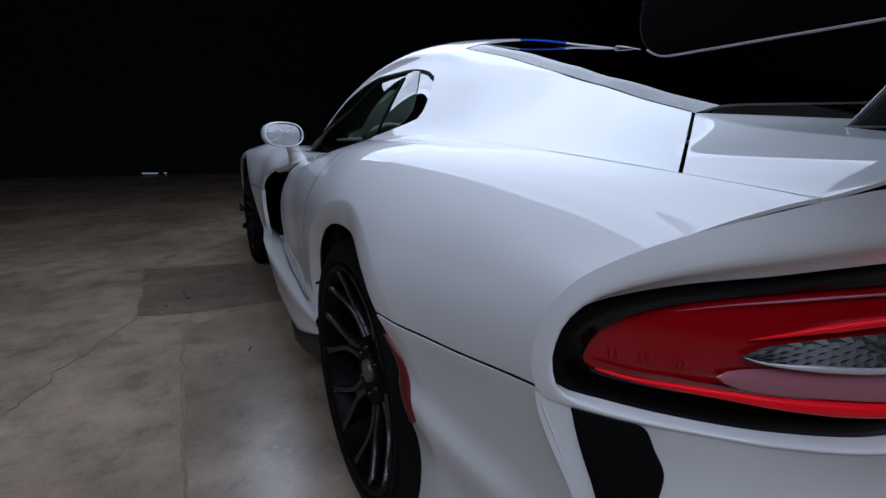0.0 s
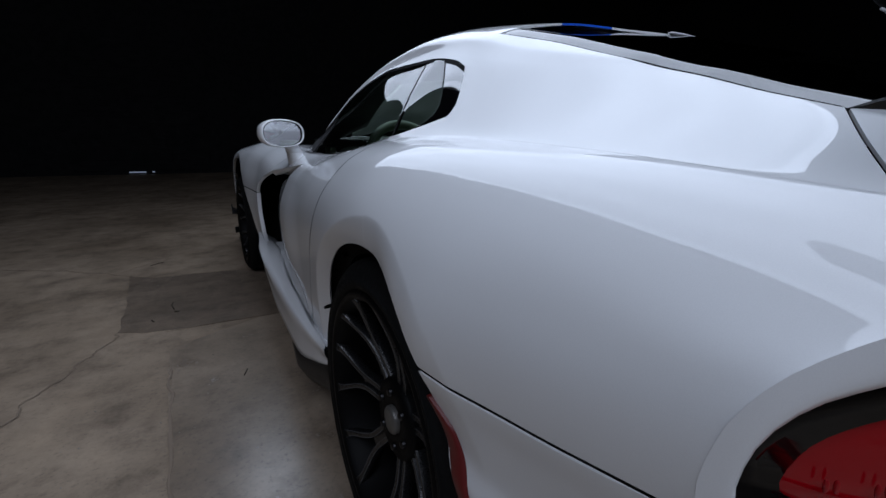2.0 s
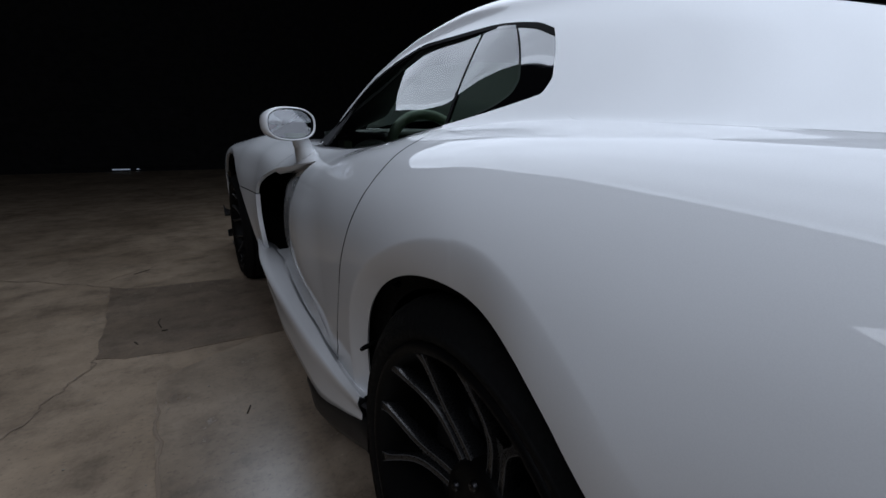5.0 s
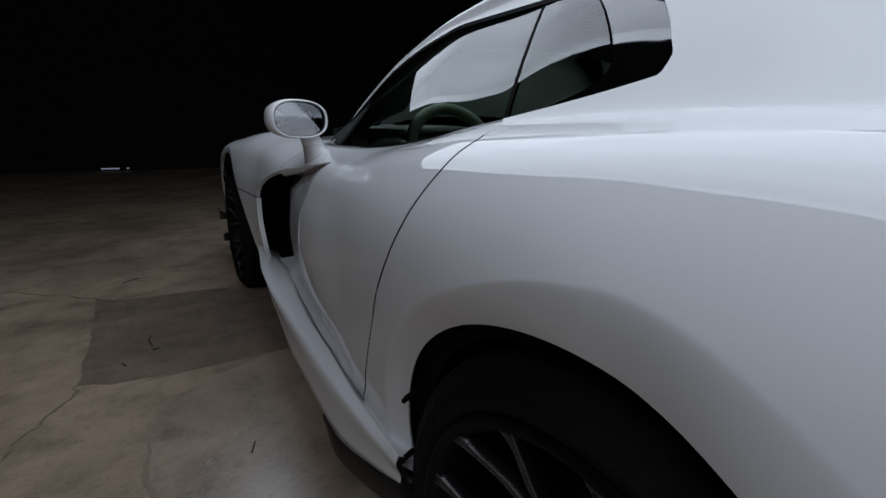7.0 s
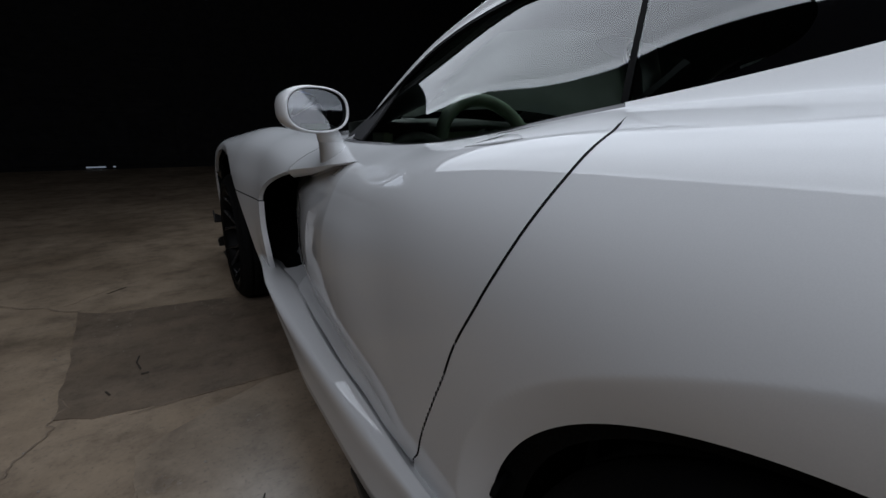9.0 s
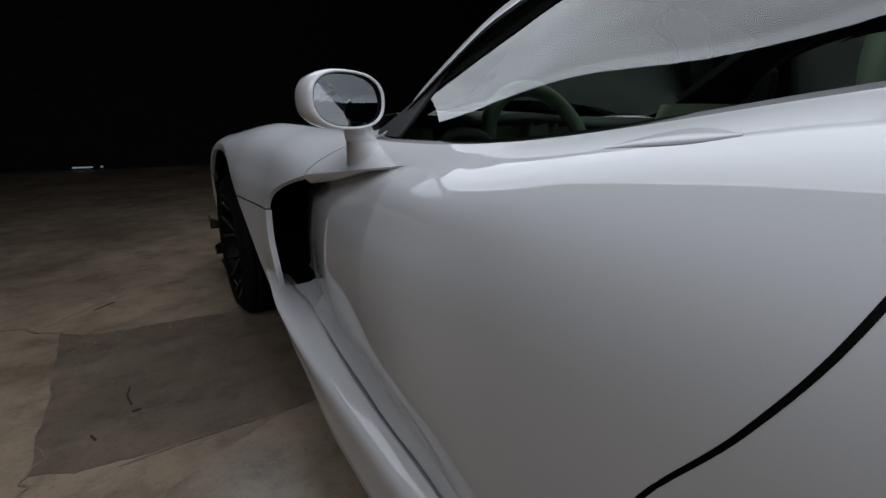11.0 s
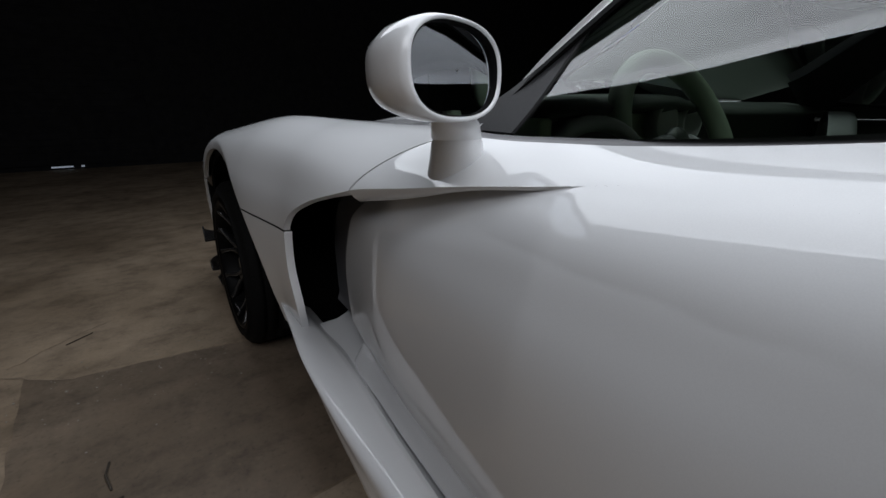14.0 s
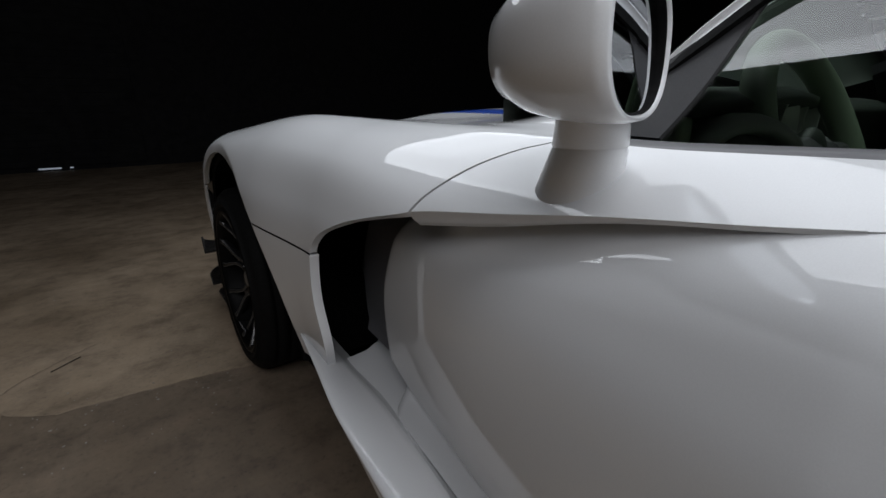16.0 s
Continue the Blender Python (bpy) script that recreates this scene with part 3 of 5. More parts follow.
both("roof_stripe", grid(.06, .98, 7.5, 9, 50, 30), [side_z(lambda y, z, w: y - ROOF_END(w)), side_z(lambda y, z, w: STRIPE[1] - w), side_z(lambda y, z, w: w - STRIPE[0])], BLUE, car, "blue painted roof stripe", surface=plain)
both("roof_centre", grid(.06, .98, 8.0, 9, 50, 20), [side_z(lambda y, z, w: y - ROOF_END(w)), side_z(lambda y, z, w: STRIPE[0] - w)], WHITE, car, surface=plain)


@functools.lru_cache(maxsize=1000)
def rail_height(y):
    """Height of the body where the rear window's side edge meets it."""
    lo, hi = 5.2, 8.5
    for _ in range(26):
        m = (lo + hi) / 2
        lo, hi = (m, hi) if -skin(y, m).x > RAIL(y) else (lo, m)
    return skin(y, lo).z


def pane(y, v):
    """The rear window: rolled down along its side edges, nearly flat across its middle."""
    p = skin(y, v)
    d = RAIL(y) + p.x
    q = min(1.0, max(0.0, (d - .03) / .045))
    roll = min(d, .03) + .045 * (q - q ** 3 + q ** 4 / 2)
    return Vector((p.x, p.y, rail_height(y) - .002 + .105 * d + .26 * roll))


def lid(y, v):
    """The deck behind the rear window, nearly level inside the line of the window's edge."""
    p = skin(y, v)
    d = RAIL(y) + p.x
    return p if d < 0 else Vector((p.x, p.y, rail_height(y) + .05 * d))


GLASS_END = lambda w: -.4525 - .35 * max(0.0, .50 - w)
both("deck", grid(-.60, -.2, 5, 9, 50, 60), [above_belt_seam, side_z(lambda y, z, w: DECK_CUT(w) - .003 - y if w > .50 else GLASS_END(w) - .003 - y)], WHITE, car, surface=lid)
both("glass_seal", grid(-.45, .237, 5.5, 8.5, 60, 160), [side_z(lambda y, z, w: min(RAIL(y) - .0005 - w, w - RAIL(y) + .006)), side_z(lambda y, z, w: y + .447)], MATT_BLACK, car, "black seal beside the rear window", surface=plain, lift=-.001, flange=0.0)
both("rear_glass", grid(-.60, .237, 5.5, 9, 60, 40), [side_z(lambda y, z, w: ROOF_END(w) - .003 - y), side_z(lambda y, z, w: RAIL(y) - .005 - w), side_z(lambda y, z, w: y - GLASS_END(w))], DARK_GLASS, car, "dark tinted rear window", surface=pane, flange=0.004)
both("windscreen", grid(.98, 1.62, 7.5, 9, 40, 30), [side_z(lambda y, z, w: 1.30 + .55 * (.68 - w) - y)], SCREEN_GLASS, car, "dark windscreen", surface=plain, flange=0.0)
both("bonnet", grid(1.20, 3.4, 5.6, 9, 130, 50), [side_z(lambda y, z, w: y - 1.305 - .55 * (.68 - w) if y < 1.7 else 1), side_z(lambda y, z, w: w - STRIPE[1])], WHITE, car, surface=plain)
both("bonnet_stripe", grid(1.45, 3.4, 6.6, 9, 90, 40), [side_z(lambda y, z, w: STRIPE[1] - w), side_z(lambda y, z, w: w - STRIPE[0]), side_z(lambda y, z, w: y - 1.305 - .55 * (.68 - w) if y < 1.8 else 1)], BLUE, car, "blue painted bonnet stripe", surface=plain)
both("bonnet_centre", grid(1.50, 3.4, 8.0, 9, 80, 20), [side_z(lambda y, z, w: STRIPE[0] - w), side_z(lambda y, z, w: y - 1.305 - .55 * (.68 - w) if y < 1.8 else 1)], WHITE, car, surface=plain)

both("pillar_trim", grid(.20, 1.27, 5.7, 7.62, 90, 30), [side_z(lambda y, z, w: z - WINDOW_TOP(y) - .004)], SATIN_BLACK, car, "black pillar trim", surface=plain, lift=-.014, flange=0.0)
both("headliner", grid(.25, 1.0, 7.5, 9, 40, 20), [], SATIN_BLACK, car, "dark headliner", surface=plain, lift=-.018, flange=0.0)

# the side glass is nearly flat and leans in
GLASS_FOOT = lambda y: .725 - .05 * max(0.0, (min(y, .92) - .7) / .6) ** 2 - .061 * max(0.0, y - .92)


@functools.lru_cache(maxsize=100000)
def glazing(y, z):
    d = z - .88
    return Vector((-(GLASS_FOOT(y) - (.66 - .13 * step(.62, .2, y) + .045 * step(.75, 1.02, y)) * d - .36 * d * abs(d) - .014 * step(.45, .2, y)), y, z))


def glass_z(f):
    return lambda y, z: f(y, z, 0)


glass_hole = lambda y, z: min(z - WINDOW_LOW(y), WINDOW_TOP(y) + .006 * step(.45, .6, y) - z, y - WINDOW_END(z))


# windows: door glass, fixed quarter glass with its black surround
PILLAR = spline([(.80, .385), (.884, .412), (.95, .435), (1.09, .490), (1.2, .53)])
both("side_window", grid(.30, 1.30, .82, 1.12, 90, 40), [glass_hole, glass_z(lambda y, z, w: y - PILLAR(z) - .005)], SIDE_GLASS, car, "tinted side window with reflections", surface=glazing, lift=-.002, flange=0.0)
QUARTER_EDGE = spline([(.80, .46), (.885, .41), (.892, .383), (.906, .336), (.929, .279), (.946, .260), (.961, .258), (.981, .268), (1.037, .312), (1.09, .37)])
QUARTER = lambda y, z: QUARTER_EDGE(z) - y
both("quarter_window", grid(.0, .60, .82, 1.12, 60, 40), [glass_hole, glass_z(lambda y, z, w: PILLAR(z) - .005 - y), glass_z(lambda y, z, w: -QUARTER(y, z) - .004)], SIDE_GLASS, car, "tinted rear quarter window", surface=glazing, lift=-.002, flange=0.0)
both("quarter_trim", grid(.0, .60, .82, 1.12, 60, 40), [glass_hole, glass_z(lambda y, z, w: PILLAR(z) - .005 - y), glass_z(lambda y, z, w: QUARTER(y, z))], TRIM_GLOSS, car, "gloss black window trim", surface=glazing, lift=-.004)
both("door_pillar", grid(.30, .60, .82, 1.12, 40, 40), [glass_hole, glass_z(lambda y, z, w: .005 - abs(y - PILLAR(z)))], MATT_BLACK, car, "black pillar trim", surface=glazing, lift=-.002)
# black seal along the top and front of the door glass
both("window_seal", grid(.1, 1.30, 5.5, 7, 120, 60), [side_z(lambda y, z, w: min(.004 - z + WINDOW_TOP(y), z - WINDOW_TOP(y) + .006 + .004 * step(.85, 1.05, y))), side_z(lambda y, z, w: min(z - WINDOW_LOW(y), y - WINDOW_END(z)))], MATT_BLACK, car, "black window seal", surface=plain, lift=.001)
# triangle ahead of the door glass
CORNER = spline([(.80, 1.165), (.82, 1.152), (.875, 1.128), (.93, 1.114), (1.0, 1.095)])
both("window_corner", grid(.98, 1.30, .82, 1.12, 40, 40), [glass_hole, glass_z(lambda y, z, w: y - CORNER(z))], SAIL_GREY, car, "black plastic corner of the window", surface=glazing, lift=.002)
both("belt_seal", grid(.40, 1.28, 4.6, 6.2, 100, 40), [side_z(lambda y, z, w: z - WINDOW_LOW(y) + .006), side_z(lambda y, z, w: WINDOW_LOW(y) + .001 - z)], GREY_TRIM, car, "grey rubber seal", surface=plain, lift=-.002)

# dark inner shell behind the panel gaps, and the underfloor
def shell(y, v):
    p = door_low(y, v) if .45 < y < 1.5 else skin(y, v)
    return Vector((p.x + .028 + .05 * step(1.2, 1.6, y) * step(1.9, 1.75, y), p.y, p.z - .004))


both("inner_shell", grid(-.52, 3.3, 0, 5, 120, 30), [side_z(lambda y, z, w: arch_distance(ARCH_R, y, z) + .02), side_z(lambda y, z, w: arch_distance(ARCH_F, y, z) + .02), side_z(lambda y, z, w: abs(y - 1.62) - .32 if z < .76 else 1)], MATT_BLACK, car, "black inner body shell", surface=shell, flange=0.0)
bm = bmesh.new()
box_into(bm, -.80, .80, -.55, 3.2, .14, .17)
part("underfloor", bm, MATT_BLACK, car, "black underfloor", smooth=False)

# flush door handles
HANDLE = spline([(.470, .8455), (.517, .8435), (.554, .8385), (.586, .831)])
for flip in (False, True):
    rows, slit = [], []
    for i in range(25):
        q = i / 24
        y = .470 + .116 * q
        half = .0065 * math.sin(math.pi * min(1, max(0.02, q)) ** .9)
        a, b, c = (at_height(y, HANDLE(y) + half * k, plain) for k in (-1, 0, 1))
        n = (c - a).cross(Vector((0, 1, 0))).normalized() if half > 1e-4 else Vector((-.5, 0, .85))
        n = n if n.x < 0 else -n
        rows.append([a - n * .001, a + n * .0005, b + n * .0009, c + n * .0005, c - n * .001])
        slit.append([a - n * .001 + (a - c) * .04, a + n * .0002 + (a - c) * .04, c + n * .0002 + (c - a) * .04, c - n * .001 + (c - a) * .04])
    if flip:
        rows, slit = ([[Vector((-p.x, p.y, p.z)) for p in r] for r in g] for g in (rows, slit))
    bm = bmesh.new()
    loft_into(bm, rows)
    fix_normals(bm)
    handle = part("door_handle", bm, WHITE, car, "flush white door handle")
    bm = bmesh.new()
    loft_into(bm, slit)
    fix_normals(bm)
    part("handle_slit", bm, RAIL_GREY, handle, "fine grey slit round the handle")

# ---------------------------------------------------------------- rear fascia


def resample(points, n):
    pts = [np.array(p, float) for p in points]
    d = [0.0]
    for a, b in zip(pts, pts[1:]):
        d.append(d[-1] + float(np.hypot(*(b - a))))
    k = spline([(t, *p) for t, p in zip(d, pts)])
    return [k(d[-1] * i / (n - 1)) for i in range(n)]


RIM_LOOP = resample([(0, .872), (.3, .866), (.597, .838), (.734, .802), (.824, .763), (.868, .726), (.883, .682), (.888, .632), (.882, .597), (.815, .572), (.755, .560), (.6, .530), (.51, .517), (.3, .50), (0, .49)], 110)
BEZEL_LOOP = resample([(0, .770), (.3, .766), (.574, .752), (.675, .741), (.75, .731), (.797, .720), (.844, .699), (.863, .672), (.868, .639), (.860, .604), (.809, .586), (.755, .572), (.698, .560), (.601, .543), (.511, .530), (.3, .512), (0, .502)], 110)
LAMP_LOOP = [(.28, .735), (.566, .728), (.67, .722), (.746, .711), (.794, .696), (.827, .671), (.838, .640), (.828, .627), (.785, .613), (.732, .602), (.646, .589), (.521, .567), (.28, .545)]


def rear(w, z, depth=0.0):
    return Vector((-w, TAIL(min(w, .9)) + depth, z))


def mirrored(points):
    return [Vector((-p.x, p.y, p.z)) for p in points]


for flip in (False, True):
    side = mirrored if flip else (lambda p: p)
    # white rim round the lamp field: a rounded lip that turns into the recess
    bm = bmesh.new()
    rows = []
    for t in range(9):
        q = t / 8
        rows.append(side([rear(a[0] * (1 - q) + b[0] * q, a[1] * (1 - q) + b[1] * q, .004 * math.sin(q * math.pi) * -1 + .02 * step(.55, 1, q)) for a, b in zip(RIM_LOOP, BEZEL_LOOP)]))
    loft_into(bm, rows)
    fix_normals(bm)
    part("tail_rim", bm, WHITE, car)
    # gloss black field
    bm = bmesh.new()
    lamp = resample(LAMP_LOOP, 110)
    field = [side([rear(b[0], b[1], .019) for b in BEZEL_LOOP]), side([rear(a[0] * .97 + .0, a[1] * .96 + .026, .016) if False else rear(a[0] + (b[0] - a[0]) * .1, a[1] + (b[1] - a[1]) * .1, .014) for a, b in zip(lamp, BEZEL_LOOP)]), side([rear(a[0], a[1], .024) for a in lamp])]
    loft_into(bm, field)
    fix_normals(bm)
    part("lamp_surround", bm, GLOSS_BLACK, car, "gloss black lamp surround")
    # lamp: red lens, bright light guides, clear reversing lamp
    bm = bmesh.new()
    rows = []
    mid = [(.55 + (a[0] - .55) * .1, .64 + (a[1] - .64) * .1) for a in lamp]
    for t in range(11):
        q = t / 10
        rows.append(side([rear(a[0] * (1 - q) + b[0] * q, a[1] * (1 - q) + b[1] * q, .022 - .020 * math.sin(q * math.pi / 2)) for a, b in zip(lamp, mid)]))
    loft_into(bm, rows)
    fix_normals(bm)
    lens = part("tail_lamp", bm, RED_LENS, car, "red tail lamp lens")
    guide = [(.834, .631), (.80, .621), (.756, .613), (.703, .604), (.644, .593), (.577, .583), (.525, .576), (.32, .556)]
    bm = bmesh.new()
    tube_into(bm, side([rear(w, z + .001, .005) for w, z in resample(guide, 40)]), [.0092 * min(1, .16 + k / 22) for k in range(40)], 10)
    fix_normals(bm)
    part("light_guide", bm, RED_BRIGHT, lens, "bright red light guide")
    bm = bmesh.new()
    tube_into(bm, side([rear(w, z, .003) for w, z in resample([(.70, .674), (.64, .684), (.552, .693), (.4, .700)], 30)]), [.0058 * min(1, .1 + k / 10) for k in range(30)], 10)
    fix_normals(bm)
    part("light_guide", bm, RED_BRIGHT, lens, "bright red light guide")
    bm = bmesh.new()
    top = spline([(.38, .681), (.552, .679), (.64, .674), (.685, .667), (.707, .656)])
    low = spline([(.38, .632), (.55, .634), (.64, .642), (.69, .649), (.707, .655)])
    rows = []
    for i in range(49):
        w = .38 + (.707 - .38) * i / 48
        rows.append(side([rear(w, low(w) + (top(w) - low(w)) * k / 8, .001 - (.0045 if (i // 2 + k) % 2 else 0) * (0 < k < 8)) for k in range(9)]))
    loft_into(bm, rows)
    fix_normals(bm)
    part("reversing_lamp", bm, CLEAR_LENS, lens, "clear ribbed reversing lamp", smooth=False)
    bm = bmesh.new()
    tube_into(bm, side([rear(w, low(w) + .001, -.003) for w in [.38 + .327 * k / 30 for k in range(31)]]), [.0042 * min(1, (31 - k) / 8) for k in range(31)], 8)
    fix_normals(bm)
    part("lamp_lip", bm, PALE_LIP, lens, "bright clear lip")
    # pale segment under the reversing lamp, thin ridge above, small light cells
    bm = bmesh.new()
    rows = []
    for i in range(41):
        w = .36 + (.724 - .36) * i / 40
        e = math.sqrt(max(0.0, 1 - max(0.0, (w - .67) / .054) ** 2))
        up, down = .641 - .06 * (.70 - w) * .7, .613 - .14 * (.70 - w)
        mid, half = (up + down) / 2, (up - down) / 2 * e
        rows.append(side([rear(w, mid + half * k, .0035 + .003 * k * k - .0025) for k in (-1, -.5, 0, .5, 1)]))
    loft_into(bm, rows)
    fix_normals(bm)
    part("lens_segment", bm, PINK_LENS, lens, "pale pink lens segment")
    bm = bmesh.new()
    tube_into(bm, side([rear(w, z, .0125) for w, z in resample([(.765, .702), (.70, .712), (.60, .719), (.4, .724)], 30)]), [.0016 * min(1, .1 + k / 10) for k in range(30)], 6)
    fix_normals(bm)
    part("lens_ridge", bm, PINK_LENS, lens, "fine pale ridge")
    for w, z in ((.815, .645), (.788, .645), (.757, .641)):
        for o in (-.003, .003):
            bm = bmesh.new()
            bmesh.ops.create_uvsphere(bm, u_segments=8, v_segments=6, radius=1, matrix=Matrix.Translation(side([rear(w + o, z, .0128 - .008 * (.838 - w) / .08)])[0]) @ Matrix.Diagonal((.0010, .0022, .006, 1)))
            part("light_cell", bm, RED_CELL, lens, "small red light cell")
    # bumper cover below
    low = spline([(0, .49), (.3, .50), (.51, .517), (.6, .530), (.755, .560), (.815, .572), (.884, .597)])
    foot = spline([(0, .845), (.46, .845), (.60, .886), (.7, .89)])
    bm = bmesh.new()
    rows = []
    for i in range(16):
        q = i / 15
        row = []
        for k in range(41):
            u = k / 40
            z = low(.884 * u) * (1 - q) + .26 * q
            wmax = spline([(.25, .70), (.30, .78), (.46, .845), (.60, .884), (.7, .885)])(z)
            w = wmax * u
            row.append(rear(w, z, .012 * math.sin(min(1, q * 4) * math.pi / 2) * step(1, .9, u) + .10 * step(.6, 1, q) + .10 * (q ** 3) * 0))
        rows.append(side(row))
    loft_into(bm, rows)
    fix_normals(bm)
    part("rear_bumper", bm, WHITE, car)
    # dark opening in the bumper's corner
    hole = resample([(.856, .585), (.82, .575), (.79, .566), (.778, .54), (.764, .50), (.766, .475), (.79, .43), (.80, .42), (.815, .44), (.83, .49), (.845, .54), (.856, .585)], 60)
    bm = bmesh.new()
    loft_into(bm, [side([rear(w, z, .008) for w, z in hole]), side([rear(w, z, -.004) for w, z in hole]), side([rear(.81 + (w - .81) * .93, .51 + (z - .51) * .95, -.005) for w, z in hole]), side([rear(.81 + (w - .81) * .01, .51 + (z - .51) * .01, -.003) for w, z in hole])])
    bmesh.ops.remove_doubles(bm, verts=bm.verts, dist=.002)
    fix_normals(bm)
    part("bumper_vent", bm, MATT_BLACK, car, "black bumper vent")
    # red side reflector on the bumper's edge at the wheel arch
    bm = bmesh.new()
    rows = []
    for k in range(24):
        z = .548 - (.548 - .405) * k / 23
        edge = ARCH_R[0] - .352 * math.sqrt(1 - ((z - ARCH_R[1]) / ARCH_R[3]) ** 2) + .012
        wide = .028 * min(1, .25 + k / 6, .4 + (23 - k) / 3)
        row = []
        for q, lift in ((0, -.012), (.04, .004), (.2, .006), (.8, .006), (.96, .004), (1, -.006)):
            y = u = edge - wide * q
            for _ in range(5):
                p = at_height(u, z, bumper_skin)
                u += y - p.y
            row.append(Vector((p.x - lift, y, z)))
        rows.append(side(row))
    loft_into(bm, rows)
    fix_normals(bm)
    part("side_reflector", bm, RED_REFLECTOR, car, "dull red side reflector")

# ---------------------------------------------------------------- side skirts
SKIRT_RIDGE = spline([(.40, .924, .315), (.55, .940, .327), (.83, .947, .327), (1.28, .945, .336), (1.55, .935, .350), (1.75, .908, .368), (1.88, .892, .380), (1.98, .87, .385)])
SKIRT_FOOT = spline([(.40, .922, .285), (.50, .930, .25), (.72, .940, .195), (1.08, .937, .205), (1.34, .937, .285), (1.5, .930, .322), (1.75, .900, .335), (1.98, .86, .345)])
for flip in (False, True):
    side = mirrored if flip else (lambda p: p)
    bm = bmesh.new()
    rows = []
    for i in range(61):
        y = .40 + (1.97 - .40) * i / 60
        g, r, f = SKIRT_GAP(y), SKIRT_RIDGE(y), SKIRT_FOOT(y)
        r = (r[0] + .004, r[1] + .002)
        top = lambda t: np.array((g[0] + (r[0] - g[0]) * t + .003 * math.sin(t * math.pi), g[1] + .0005 + (r[1] - g[1] - .0005) * t))
        out = lambda t: np.array((r[0] + (f[0] - r[0]) * t - .004 * math.sin(t * math.pi), r[1] + (f[1] - r[1]) * t))
        a, b, c = top(.62), np.array(r), out(.34)
        line = [top(t) for t in (0, .12, .25, .4, .55)] + [a * (1 - t) ** 2 + 2 * b * t * (1 - t) + c * t * t for t in (0, .2, .4, .6, .8, 1)] + [out(t) for t in (.5, .7, .85, 1)]
        row = [Vector((-g[0] + .03, y, g[1] - .02)), Vector((-g[0] + .002, y, g[1] - .002))] + [Vector((-w, y, z)) for w, z in line]
        row += [Vector((-f[0] + .02, y, f[1] - .008)), Vector((-.80, y, .16))]
        rows.append(side(row))
    loft_into(bm, rows)
    fix_normals(bm)
    part("side_skirt", bm, WHITE, car)
    # black blade under the skirt's rear end
    bm = bmesh.new()
    rows = []
    for i in range(25):
        y = .36 + (.80 - .36) * i / 24
        q = step(.80, .70, y)
        f = SKIRT_FOOT(max(y, .40))
        row = [Vector((-f[0] + .012, y, f[1] + .004)), Vector((-f[0] - .004 * q, y, f[1] - .01)), Vector((-f[0] - .004 * q, y, f[1] - .03 * q - .02)), Vector((-f[0] + .02, y, max(.085, f[1] - .07 * q - .02))), Vector((-.80, y, .12))]
        rows.append(side(row))
    loft_into(bm, rows)
    fix_normals(bm)
    part("skirt_blade", bm, SATIN_BLACK, car, "satin black skirt blade")

# ---------------------------------------------------------------- wheel arches, wheels
for flip in (False, True):
    side = mirrored if flip else (lambda p: p)
    for arch in (ARCH_R, ARCH_F):
        cy, cz, ry, rz = arch
        bm = bmesh.new()
        rows = []
        for k in range(41):
            a = math.radians(-4 + 188 * k / 40)
            ry2 = .44 if arch is ARCH_F and math.cos(a) > 0 else ry
            rows.append(side([Vector((-w, cy + (ry2 + g) * math.cos(a), max(.24, cz + (rz + g) * math.sin(a)))) for w, g in ((.875, -.002), (.86, .01), (.7, .02), (.52, .03), (.50, -.1), (.50, -.33))]))
        loft_into(bm, rows)
        fix_normals(bm)
        part("arch_liner", bm, MATT_BLACK, car, "black wheel arch liner")
    # small black clips on the rear arch's lip
    for y, z in ((.258, .628), (.388, .460), (.408, .330)):
        bm = bmesh.new()
        tube_into(bm, side([Vector((-.926 + .012 * (y < .3), y - .012, z)), Vector((-.916 + .012 * (y < .3), y - .006, z)), Vector((-.89, y + .004, z))]), [.004, .005, .005], 8)
        fix_normals(bm)
        part("arch_clip", bm, MATT_BLACK, car, "small black clip")


